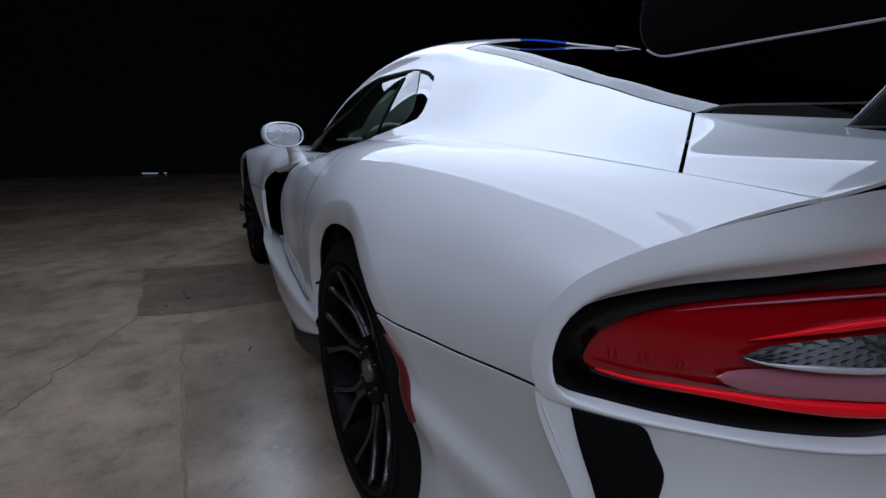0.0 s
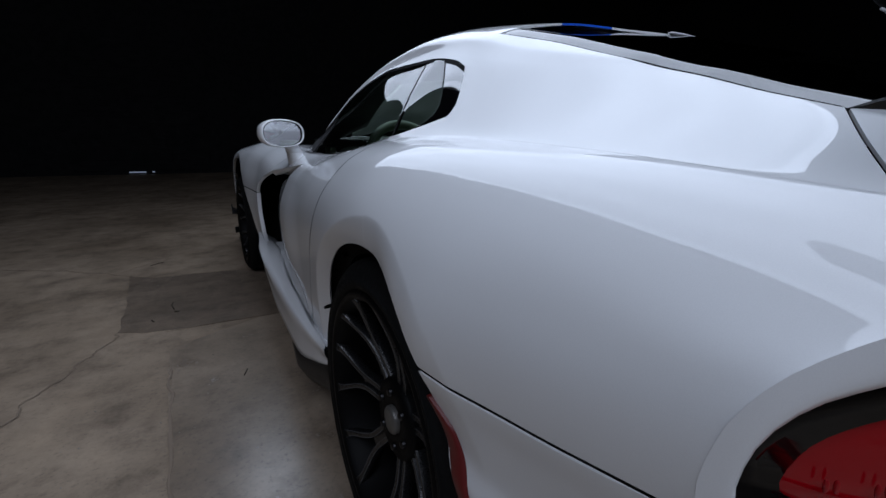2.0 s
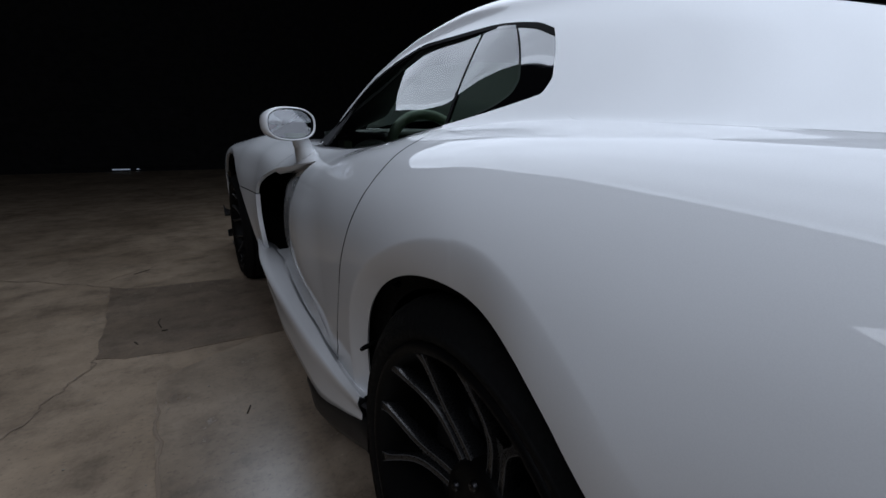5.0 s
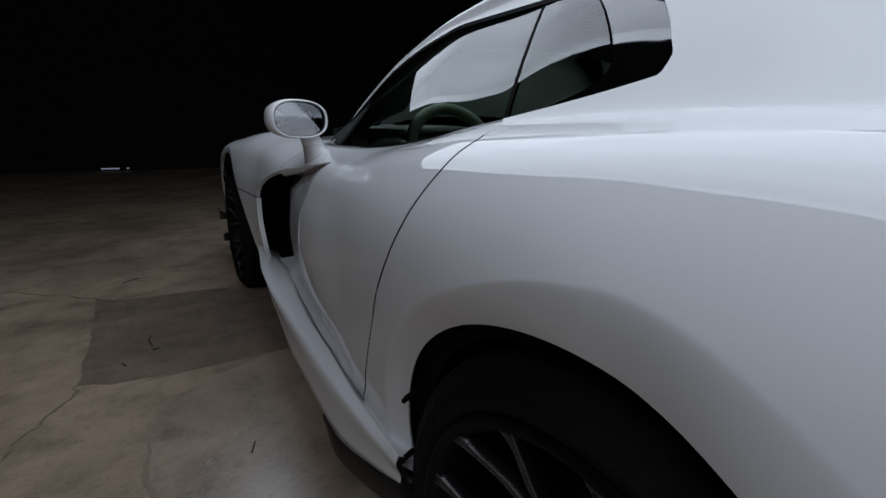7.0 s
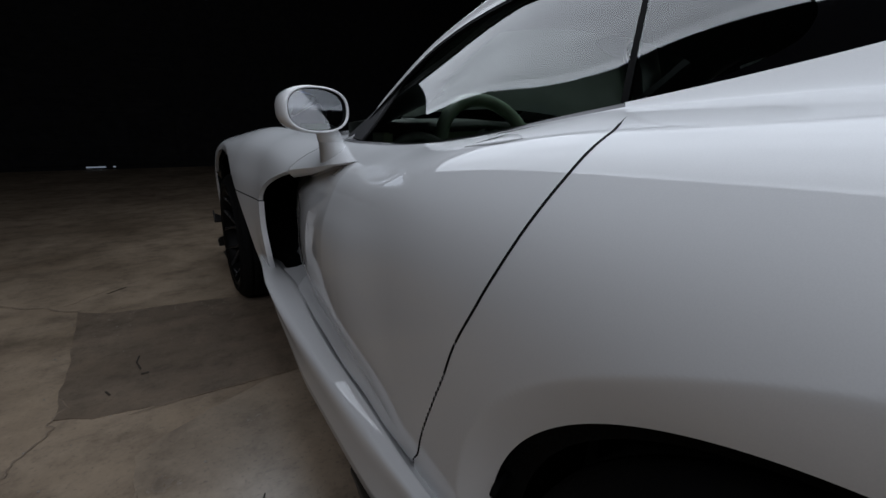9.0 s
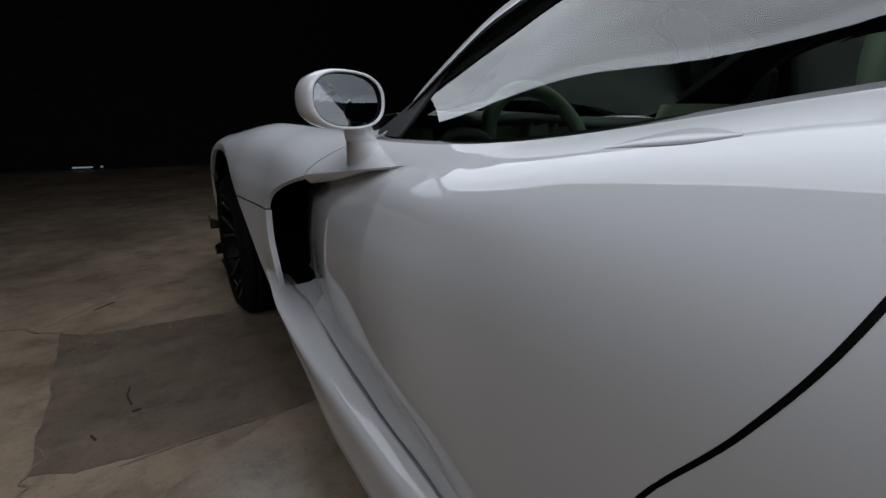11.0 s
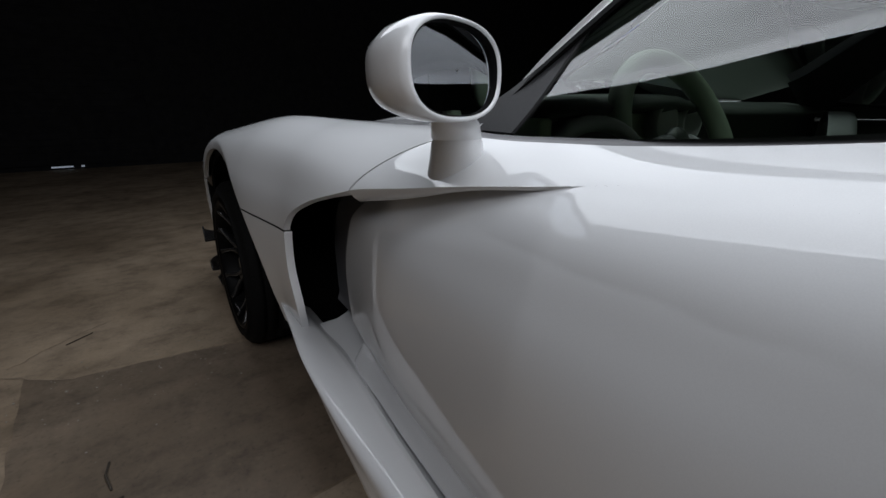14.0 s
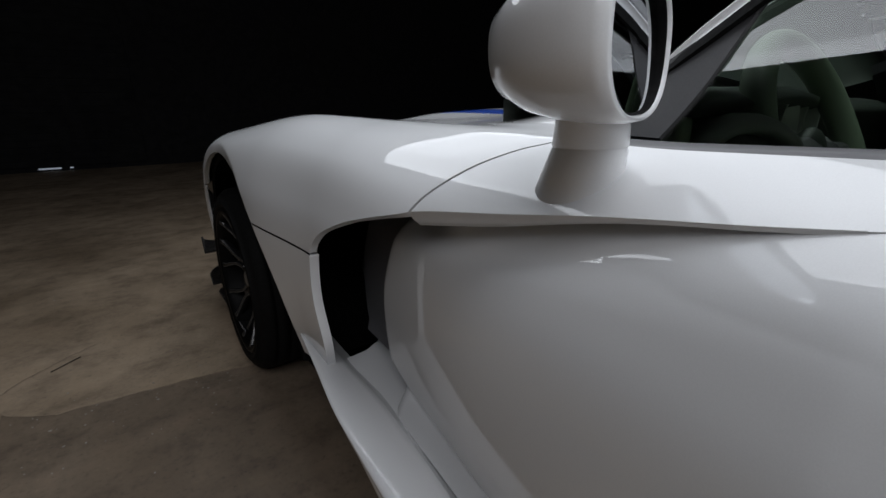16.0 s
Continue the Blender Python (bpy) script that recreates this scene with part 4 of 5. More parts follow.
def wheel(y, radius, rim, face, width, turn, flip, brake=.19):
    """A tyre on a seven-spoke black rim, its outer face at half width `face`."""
    s = 1 if flip else -1
    c = (s * face, y, radius)
    pts = lambda prof: [(s * (p - face) - s * 0, r) for p, r in prof]
    # rim barrel and lip, with hub
    bm = bmesh.new()
    barrel = [(face - width, rim + .012), (face - width + .01, rim - .002), (face - width + .03, rim - .02), (face - .06, rim - .022), (face - .02, rim - .010), (face - .006, rim - .004), (face, rim + .002), (face + .001, rim + .010), (face - .006, rim + .016), (face - .02, rim + .014)]
    lathe_into(bm, pts(barrel), 72, c)
    hub = [(face - .10, .085), (face - .06, .085), (face - .048, .080), (face - .045, .045), (face - .05, .032), (face - .05, .001)]
    lathe_into(bm, pts(hub), 48, c)
    fix_normals(bm)
    ob = part("wheel", bm, BARREL_BLACK, car, "black seven-spoke alloy wheel")
    # each spoke is a pair of slim rails with a sunk web between them, forking towards the rim
    for k in range(7):
        a0 = turn + 2 * math.pi * k / 7
        bm, edges, web = bmesh.new(), [], []
        for b in (-1, 1):
            rows, left, right, inner = [], [], [], []
            for i in range(17):
                q = i / 16
                r = .058 + (rim - .003 - .058) * q
                fork = step(.40, 1.0, q)
                a = a0 + b * (math.radians(12.8) * fork + .0135 / r * (1 - fork))
                half = .0052 + .0016 * step(.2, 0, q) + .005 * step(.90, 1, q)
                depth = face - .058 + .053 * q ** 1.7
                thick = .034 - .012 * q
                t, o = (-math.sin(a), math.cos(a)), (math.cos(a), math.sin(a))
                at = lambda u, d: Vector((c[0] + s * (depth + d - face), y + o[0] * r + t[0] * u * half, radius + o[1] * r + t[1] * u * half))
                rows.append([at(u, d) for u, d in ((-1, -thick), (-1, -.0016), (-.72, 0), (.72, 0), (1, -.0016), (1, -thick))])
                left.append(at(-.93, -.0008))
                right.append(at(.93, -.0008))
                if q < .62:
                    inner.append(at(-.7 * b, -.009))
            loft_into(bm, rows, close_v=True, caps=True)
            edges += [left, right]
            web.append(inner)
        loft_into(bm, [web[0], web[1]])
        fix_normals(bm)
        spoke = part("spoke", bm, RIM_BLACK, ob)
        # pale lines along the satin edges carry their highlights as colour
        bm = bmesh.new()
        for line in edges:
            tube_into(bm, line, .0009, 5)
        fix_normals(bm)
        part("spoke_edge", bm, RIM_EDGE, spoke, "satin grey spoke edges with painted highlights")
    bm = bmesh.new()
    R = radius
    tyre = [(face - .03, rim + .006), (face - .008, rim + .012), (face - .003, rim + .018), (face + .001, rim + .022), (face + .004, rim + .040), (face + .002, R - .040), (face - .008, R - .018), (face - .02, R - .006), (face - .035, R - .001)]
    n = 5
    for i in range(n):
        p = face - .05 - (width - .10) * i / (n - 1)
        tyre += [(p + .004, R), (p + .003, R - .007), (p - .003, R - .007), (p - .004, R)]
    tyre += [(face - width + .03, R - .004), (face - width, R - .03), (face - width - .004, rim + .04), (face - width + .004, rim + .010)]
    lathe_into(bm, pts(tyre), 96, c)
    fix_normals(bm)
    part("tyre", bm, RUBBER, ob, "black low-profile tyre")
    bm = bmesh.new()
    lathe_into(bm, pts([(face - .12, .07), (face - .12, brake), (face - .155, brake), (face - .155, .07)]), 64, c)
    fix_normals(bm)
    part("brake_disc", bm, DISC, ob, "grey iron brake disc")
    bm = bmesh.new()
    rows = []
    for i in range(12):
        a = math.radians(-35 + 70 * i / 11)
        rows.append([(c[0] + s * d, y + r * math.cos(a), radius + r * math.sin(a)) for d, r in ((-.10, .11), (-.09, .13), (-.09, .18), (-.10, .205), (-.17, .205), (-.17, .11))])
    loft_into(bm, rows, close_v=True, caps=True)
    fix_normals(bm)
    part("brake_caliper", bm, SATIN_BLACK, ob, "black brake caliper")
    bm = bmesh.new()
    lathe_into(bm, pts([(face - .05, .029), (face - .042, .029), (face - .038, .026), (face - .036, .018), (face - .035, .001)]), 40, c)
    fix_normals(bm)
    part("hub_cap", bm, material("cap_grey", (.12, .115, .105), .4, .3), ob, "grey hub cap")
    for k in range(6):
        a = turn + .35 + 2 * math.pi * k / 6
        bm = bmesh.new()
        lathe_into(bm, pts([(face - .055, .0085), (face - .042, .0085), (face - .039, .006), (face - .039, .001)]), 12, (c[0], y + .058 * math.cos(a), radius + .058 * math.sin(a)))
        fix_normals(bm)
        part("lug_nut", bm, DISC, ob, "dark steel lug nut")


for flip in (False, True):
    wheel(.032, .333, .255, .934, .30, math.radians(2), flip)
    wheel(2.50, .317, .238, .912, .26, math.radians(12), flip)

# ---------------------------------------------------------------- vent behind the front wing
for flip in (False, True):
    side = mirrored if flip else (lambda p: p)
    jamb, wall, liner = [], [], []
    for i in range(25):
        z = .395 + (.735 - .395) * i / 24
        y0 = DOOR_FRONT(z)
        w0 = -at_height(y0, z, door_low).x - .002 if z > .40 else DOOR_FOOT(y0) + .001
        line = [Vector((-w0, y0 - .004, z)), Vector((-w0 - .001, y0 + .002, z)), Vector((-w0 + .004, y0 + .008, z)), Vector((-w0 + .012, y0 + .010, z))]
        jamb.append(side(line))
        wall.append(side([line[-1], Vector((-w0 + .016, y0 + .05, z)), Vector((-w0 + .024, y0 + .15, z))]))
        liner.append(side([Vector((-w0 + .024, y0 + .15, z)), Vector((-.70, y0 + .20, z)), Vector((-.68, y0 + .42, z))]))
    # the wall is white paint in shade, given as a grey colour
    for name, rows, mat, label in (("vent_jamb", jamb, WHITE, "white rolled front edge of the door"), ("vent_wall", wall, GREY_TRIM, "white side vent wall, coloured grey for shade"), ("vent_liner", liner, SATIN_BLACK, "black vent liner")):
        bm = bmesh.new()
        loft_into(bm, rows)
        fix_normals(bm)
        part(name, bm, mat, car, label)
    bm = bmesh.new()
    rows = []
    for i in range(11):
        q = i / 10
        rows.append(side([Vector((-(.850 - .02 * q), 1.47 + .30 * q, .340 - .010 * q)), Vector((-(.80 - .03 * q), 1.50 + .28 * q, .336 - .008 * q)), Vector((-(.74 - .03 * q), 1.54 + .26 * q, .350 - .010 * q))]))
    loft_into(bm, rows)
    fix_normals(bm)
    part("vent_floor", bm, WHITE, car, "white floor of the side vent")

# ---------------------------------------------------------------- door mirrors
for flip in (False, True):
    side = mirrored if flip else (lambda p: p)
    place = pose(-.866, 1.105, .8955, 0, 0, 19)
    bm = bmesh.new()
    rows = []

    def ring(sx, sz, y, dx=0.0, dz=0.0, n=2.5, count=56):
        out = []
        for k in range(count):
            a = 2 * math.pi * k / count
            c, sn = math.cos(a), math.sin(a)
            x = math.copysign(abs(c) ** (2 / n), c) * sx
            z = math.copysign(abs(sn) ** (2 / n), sn) * sz
            out.append(place @ Vector((x + dx, y, z + dz)))
        return side(out)

    for y, k, dx in ((.024, .865, 0), (.004, .87, 0), (-.004, .885, 0), (-.0075, .92, 0), (-.006, .965, 0), (.002, 1.0, 0), (.015, 1.0, 0), (.04, .965, .004), (.065, .86, .010), (.088, .68, .018), (.102, .42, .024), (.108, .15, .028)):
        rows.append(ring(.0895 * k, .0517 * k, y, dx))
    loft_into(bm, rows, close_v=True)
    bm.faces.new([bm.verts.new(p) for p in rows[-1]])
    bmesh.ops.remove_doubles(bm, verts=bm.verts, dist=1e-6)
    fix_normals(bm)
    shell = part("door_mirror", bm, WHITE, car)
    bm = bmesh.new()
    rows = []
    for q in (1.0, .8, .6, .4, .2, .02):
        row = []
        for k in range(56):
            a = 2 * math.pi * k / 56
            c, sn = math.cos(a), math.sin(a)
            x = math.copysign(abs(c) ** .8, c) * .0728 * 1.085 * q
            z = math.copysign(abs(sn) ** .8, sn) * .0428 * 1.05 * q
            row.append(place @ Vector((x, -.001 + math.tan(radians(2.0)) * z + (x * x + z * z) / 3.0, z)))
        rows.append(side(row))
    loft_into(bm, rows, close_v=True)
    bmesh.ops.remove_doubles(bm, verts=bm.verts, dist=1e-7)
    fix_normals(bm)
    part("mirror_glass", bm, MIRROR_GLASS, shell, "silvered mirror glass")
    bm = bmesh.new()
    loft_into(bm, [ring(.0792, .0457, -.0045), ring(.0775, .0443, -.0035), ring(.0767, .0436, .004)], close_v=True)
    part("mirror_gasket", bm, MATT_BLACK, shell, "thin black gasket")
    # stalk: conical base, joint, neck
    bm = bmesh.new()
    rows = []
    for z, rx, ry, x, y in ((.765, .050, .058, -.797, 1.198), (.778, .0485, .056, -.798, 1.196), (.795, .0445, .051, -.804, 1.188), (.8205, .040, .044, -.814, 1.174), (.8217, .0385, .0425, -.8146, 1.1735), (.8233, .0385, .0425, -.8154, 1.1725), (.8245, .040, .044, -.816, 1.172), (.842, .038, .041, -.823, 1.166), (.856, .034, .034, -.828, 1.168)):
        rows.append(side([Vector((x + .78 * rx * math.cos(2 * math.pi * k / 40), y + .78 * ry * math.sin(2 * math.pi * k / 40), z)) for k in range(40)]))
    loft_into(bm, rows, close_v=True)
    fix_normals(bm)
    part("mirror_stalk", bm, WHITE, shell)

# ---------------------------------------------------------------- rear wing
for flip in (False, True):
    side = mirrored if flip else (lambda p: p)
    outline = [(-.575 + .045 * math.cos(math.radians(a)), 1.015 + .045 * math.sin(math.radians(a))) for a in range(0, -91, -10)]
    outline += [(-1.06 + .03 * math.cos(math.radians(a)), 1.000 + .03 * math.sin(math.radians(a))) for a in range(-90, -181, -15)]
    outline += [(-1.06 + .03 * math.cos(math.radians(a)), 1.27 + .03 * math.sin(math.radians(a))) for a in range(180, 89, -15)]
    outline += [(-.60 + .05 * math.cos(math.radians(a)), 1.25 + .05 * math.sin(math.radians(a))) for a in range(90, -1, -10)]
    bm = bmesh.new()
    rows = [side([Vector((-w, cy0 + (y - cy0) * k, cz0 + (z - cz0) * k)) for y, z in outline]) for cy0, cz0 in ((-.82, 1.14),) for w, k in ((.735, .99), (.737, 1.0), (.743, 1.0), (.745, .99))]
    loft_into(bm, rows, close_v=True, caps=True)
    fix_normals(bm)
    plate = part("wing_endplate", bm, MATT_BLACK, car, "dark carbon wing endplate")
    bm = bmesh.new()
    tube_into(bm, side([Vector((-.7455, y, z)) for y, z in outline[5:17]]), .0011, 6)
    fix_normals(bm)
    part("endplate_edge", bm, material("edge_grey", (.42, .42, .43), .3), plate, "pale polished edge")
    bm = bmesh.new()
    rows = []
    for i in range(13):
        q = i / 12
        z, y = .885 + .25 * q, -.592 - .16 * q
        rows.append(side([Vector((-.363 + o, y + d, z)) for o, d in ((0, 0), (-.006, -.012), (-.006, -.20 + .02 * q), (0, -.21 + .02 * q), (.006, -.20 + .02 * q), (.006, -.012))]))
    loft_into(bm, rows, close_v=True, caps=True)
    fix_normals(bm)
    pylon = part("wing_pylon", bm, SATIN_BLACK, car, "black wing pylon")
    bm = bmesh.new()
    tube_into(bm, side([Vector((-.3655, -.590 - .16 * q / 8, .885 + .25 * q / 8)) for q in range(9)]), .0025, 6)
    fix_normals(bm)
    part("pylon_edge", bm, STEEL, pylon, "bare metal edge")
    bm = bmesh.new()
    rows = [side([Vector((-.363 + sx * rx, -.68 + (ry - .02 * (z > .0)) * sy, .893 + z)) for sx, sy in [(math.cos(2 * math.pi * k / 32), math.sin(2 * math.pi * k / 32)) for k in range(32)]]) for rx, ry, z in ((.022, .115, -.03), (.022, .115, .008), (.018, .110, .014), (.004, .03, .015))]
    loft_into(bm, rows, close_v=True, caps=True)
    fix_normals(bm)
    part("pylon_foot", bm, GLOSS_BLACK, pylon, "black pylon foot")
for y, z, chord, tilt in ((-.64, 1.12, .30, 8), (-.93, 1.17, .10, 28)):
    bm = bmesh.new()
    prof = []
    for k in range(24):
        a = 2 * math.pi * k / 24
        u = .5 + .5 * math.cos(a)
        prof.append((-u * chord, .035 * chord * 3 * math.sin(a) * math.sqrt(max(u, 0)) * (1 - u * .6)))
    c, sn = math.cos(math.radians(tilt)), math.sin(math.radians(tilt))
    rows = [[Vector((x, y + p * c - q * sn * 0, z - p * sn + q)) for p, q in prof] for x in (-.736, 0, .736)]
    loft_into(bm, rows, close_v=True, caps=True)
    fix_normals(bm)
    part("wing_blade", bm, CARBON, car, "dark carbon wing blade")

# high stop lamp at the rear edge of the roof
bm = bmesh.new()
rows = []
for x, k in ((-.056, .15), (-.048, .6), (0, .75), (.048, .6), (.056, .15)):
    z = skin(.118, 9 if abs(x) < .01 else 8.75).z + .003
    rows.append([Vector((x, .113 + .014 * k * math.cos(2 * math.pi * i / 16), z + .005 * k * math.sin(2 * math.pi * i / 16))) for i in range(16)])
loft_into(bm, rows, close_v=True, caps=True)
fix_normals(bm)
part("stop_lamp", bm, STOP_LENS, car, "pale high-mounted stop lamp")

# ---------------------------------------------------------------- front corner: dive planes and splitter
for flip in (False, True):
    side = mirrored if flip else (lambda p: p)
    for y0, y1, z0, z1, reach, tall in ((2.95, 3.25, .312, .26, .935, .070), (2.95, 3.30, .168, .15, .925, .034)):
        bm = bmesh.new()
        rows = []
        for i in range(9):
            q = i / 8
            y = y0 + (y1 - y0) * q
            z = z0 + (z1 - z0) * q
            out = reach - .12 * q * q
            rows.append(side([Vector((-.78 + .05 * q, y, z)), Vector((-out, y, z)), Vector((-out - .003, y, z + tall * (1 - .7 * q) + .004)), Vector((-out + .003, y, z + tall * (1 - .7 * q) + .004)), Vector((-out + .004, y, z + .006)), Vector((-.78 + .05 * q, y, z + .006))]))
        loft_into(bm, rows, close_v=True, caps=True)
        fix_normals(bm)
        part("dive_plane", bm, CARBON, car, "dark carbon dive plane")
bm = bmesh.new()
rows = []
for i in range(33):
    a = -1 + 2 * i / 32
    w = .90 * math.sin(a * math.pi / 2)
    y = NOSE(min(abs(w), .94)) + .03
    rows.append([Vector((w, y - .5, .105)), Vector((w, y, .105)), Vector((w, y + .004, .112)), Vector((w, y - .004, .118)), Vector((w, y - .5, .118))])
loft_into(bm, rows, close_v=True, caps=True)
fix_normals(bm)
part("front_splitter", bm, CARBON, car, "dark carbon front splitter")

# nose closed between the two bumper sides
bm = bmesh.new()
rows = []
for j in range(37):
    p = skin(3.4, 9 * j / 36)
    w = max(-p.x, .002)
    rows.append([Vector((w * (-1 + 2 * k / 24), 3.4 + NOSE(min(w * abs(-1 + 2 * k / 24), .94)) - 3.25, p.z)) for k in range(25)])
loft_into(bm, rows)
fix_normals(bm)
part("front_bumper", bm, WHITE, car)

# ---------------------------------------------------------------- cabin
bm = bmesh.new()
rows = []
for i in range(21):
    x = -.66 + 1.32 * i / 20
    hood = .022 * math.exp(-((x + .34) / .20) ** 2)
    back = .045 * step(-.10, -.30, x)
    rows.append([Vector((x, 1.45, .70)), Vector((x, 1.45, .874)), Vector((x, 1.32, .880 + .5 * hood)), Vector((x, 1.23 - back, .862 + hood)), Vector((x, 1.205 - back, .850 + hood)), Vector((x, 1.205 - back, .842 + hood)), Vector((x, 1.235, .836 + hood * .6)), Vector((x, 1.245, .72)), Vector((x, 1.25, .55))])
loft_into(bm, rows)
fix_normals(bm)
part("dashboard", bm, LEATHER, car, "dark leather dashboard")
bm = bmesh.new()
cx, cy, cz = -.34, 1.135, .785
tilt = math.radians(22)
pts = []
for k in range(48):
    a = 2 * math.pi * k / 48
    pts.append((cx + .17 * math.cos(a), cy + .17 * math.sin(a) * math.sin(tilt), cz + .17 * math.sin(a) * math.cos(tilt)))
tube_into(bm, pts, .020, 14, closed=True)
fix_normals(bm)
steer = part("steering_wheel", bm, WHEEL_LEATHER, car, "dark leather steering wheel")
for a in (0, 180, 270):
    bm = bmesh.new()
    a = math.radians(a)
    p = [(cx + r * math.cos(a), cy + r * math.sin(a) * math.sin(tilt) + .01, cz + r * math.sin(a) * math.cos(tilt)) for r in (.03, .09, .17)]
    tube_into(bm, p, [.03, .018, .014], 10)
    fix_normals(bm)
    part("wheel_spoke", bm, GREY_TRIM, steer, "grey steering wheel spoke")
bm = bmesh.new()
bmesh.ops.create_uvsphere(bm, u_segments=24, v_segments=12, radius=.042, matrix=pose(cx, cy + .01, cz) @ Matrix.Diagonal((1, .5, 1, 1)))
part("wheel_hub", bm, LEATHER, steer, "dark steering wheel hub")
bm = bmesh.new()
box_into(bm, -.46, -.13, 1.222, 1.236, .775, .852, .004)
part("instrument_panel", bm, PALE_LEATHER, car, "grey-green panel behind the gauges")
bm = bmesh.new()
box_into(bm, -.675, -.645, 1.165, 1.24, .77, .846, .006)
part("dash_end", bm, PALE_LEATHER, car, "grey-green end of the dashboard")
for x in (-.30, -.205):
    bm = bmesh.new()
    lathe = [(0, .036), (-.02, .038), (-.02, .033), (.01, .031), (.01, .001)]
    rows = []
    for k in range(32):
        a = 2 * math.pi * k / 32
        rows.append([(x + r * math.cos(a), 1.205 + p, .832 + r * math.sin(a)) for p, r in lathe])
    loft_into(bm, rows, close_u=True)
    fix_normals(bm)
    part("gauge", bm, GAUGE_RING, car, "round grey-rimmed gauge")
for x in (-.36, .36):
    # bucket seats with headrests
    bm = bmesh.new()
    rows = []
    for i in range(15):
        q = i / 14
        z = .32 + .565 * q
        y = .88 - .15 * q
        half = .24 if q < .65 else .24 - .13 * step(.65, .85, q)
        rows.append([Vector((x + half * math.cos(2 * math.pi * k / 28), y + (.075 - .02 * q) * math.sin(2 * math.pi * k / 28) + .06 * abs(math.cos(2 * math.pi * k / 28)) ** 3 * (1 - q), z)) for k in range(28)])
    loft_into(bm, rows, close_v=True, caps=True)
    fix_normals(bm)
    back = part("seat_back", bm, PALE_LEATHER, car, "grey-green leather bucket seat back")
    bm = bmesh.new()
    box_into(bm, x - .055, x + .055, .670, .800, .800, .858, .018)
    part("belt_opening", bm, MATT_BLACK, back, "black opening below the headrest")
    bm = bmesh.new()
    box_into(bm, x - .24, x + .24, .80, 1.15, .22, .36, .05)
    part("seat_cushion", bm, LEATHER, car, "dark leather seat cushion")
bm = bmesh.new()
box_into(bm, -.13, .13, .5, 1.25, .3, .62, .04)
part("centre_console", bm, LEATHER, car, "dark leather centre console")
# inner door trim with a ringed pod near its front end
for flip in (False, True):
    side = mirrored if flip else (lambda p: p)
    bm = bmesh.new()
    rows = []
    for i in range(25):
        y = .42 + .82 * i / 24
        z = WINDOW_LOW(y)
        rows.append(side([Vector((-.735, y, z - .012)), Vector((-.70, y, z - .010)), Vector((-.685, y, z - .03)), Vector((-.68, y, z - .25)), Vector((-.68, y, .30))]))
    loft_into(bm, rows)
    fix_normals(bm)
    part("door_trim", bm, LEATHER, car, "dark leather door trim")
    # hooded round outlet at the dashboard's corner, standing over the door trim
    turn = pose(-.585, 1.128, .752, 0, 0, -24)
    disc = lambda r, d, n=40: side([turn @ Vector((r * math.cos(2 * math.pi * k / n), d, r * math.sin(2 * math.pi * k / n))) for k in range(n)])
    bm = bmesh.new()
    loft_into(bm, [disc(.098, .06), disc(.097, .012), disc(.092, -.002), disc(.086, -.006), disc(.078, -.004), disc(.074, .008), disc(.073, .02)], close_v=True)
    fix_normals(bm)
    pod = part("corner_pod", bm, POD_GREY, car, "dark grey hooded ring of a corner outlet")
    bm = bmesh.new()
    loft_into(bm, [disc(.0745, .012), disc(.05, .004), disc(.025, .001), disc(.001, 0)], close_v=True)
    fix_normals(bm)
    part("pod_grille", bm, GREY_TRIM, pod, "dark grey pod face")

# ---------------------------------------------------------------- floor and walls


def concrete(name, dark, light, low, high, seed, relief=0.25):
    """Worn concrete: broad stains, trowel cloud, fine speckle, worn gloss."""
    m = material(name, light, 0.4)
    t, b = nodes_of(m)
    tc = t.nodes.new("ShaderNodeTexCoord")
    shift = add(t, "ShaderNodeVectorMath")
    shift.inputs[1].default_value = (seed, seed * .7, 0)
    t.links.new(tc.outputs["Object"], shift.inputs[0])
    big = noise_on(t, 1.1, 6, 0.62, shift.outputs[0])
    mid = noise_on(t, 5.5, 8, 0.68, shift.outputs[0])
    fine = noise_on(t, 70, 6, 0.7, shift.outputs[0])
    c1 = ramp(t, big.outputs[0], [(0.32, dark), (0.68, light)])
    c2 = ramp(t, mid.outputs[0], [(0.30, (0.50, 0.48, 0.46)), (0.50, (0.95, 0.94, 0.92)), (0.72, (1.18, 1.15, 1.10))])
    c3 = ramp(t, fine.outputs[0], [(0.28, (0.45, 0.44, 0.43)), (0.44, (1, 1, 1)), (0.64, (1.08, 1.07, 1.05)), (0.74, (1.7, 1.68, 1.62))])
    m1 = t.nodes.new("ShaderNodeMix")
    m1.data_type, m1.blend_type = "RGBA", "MULTIPLY"
    m1.inputs[0].default_value = 1.0
    t.links.new(c1.outputs[0], m1.inputs[6])
    t.links.new(c2.outputs[0], m1.inputs[7])
    m2 = t.nodes.new("ShaderNodeMix")
    m2.data_type, m2.blend_type = "RGBA", "MULTIPLY"
    m2.inputs[0].default_value = 0.8
    t.links.new(m1.outputs[2], m2.inputs[6])
    t.links.new(c3.outputs[0], m2.inputs[7])
    t.links.new(m2.outputs[2], b.inputs["Base Color"])
    r = ramp(t, mid.outputs[0], [(0.3, (high,) * 3), (0.7, (low,) * 3)])
    t.links.new(r.outputs[0], b.inputs["Roughness"])
    bump_from(t, b, fine.outputs[0], relief, 0.002)
    return m


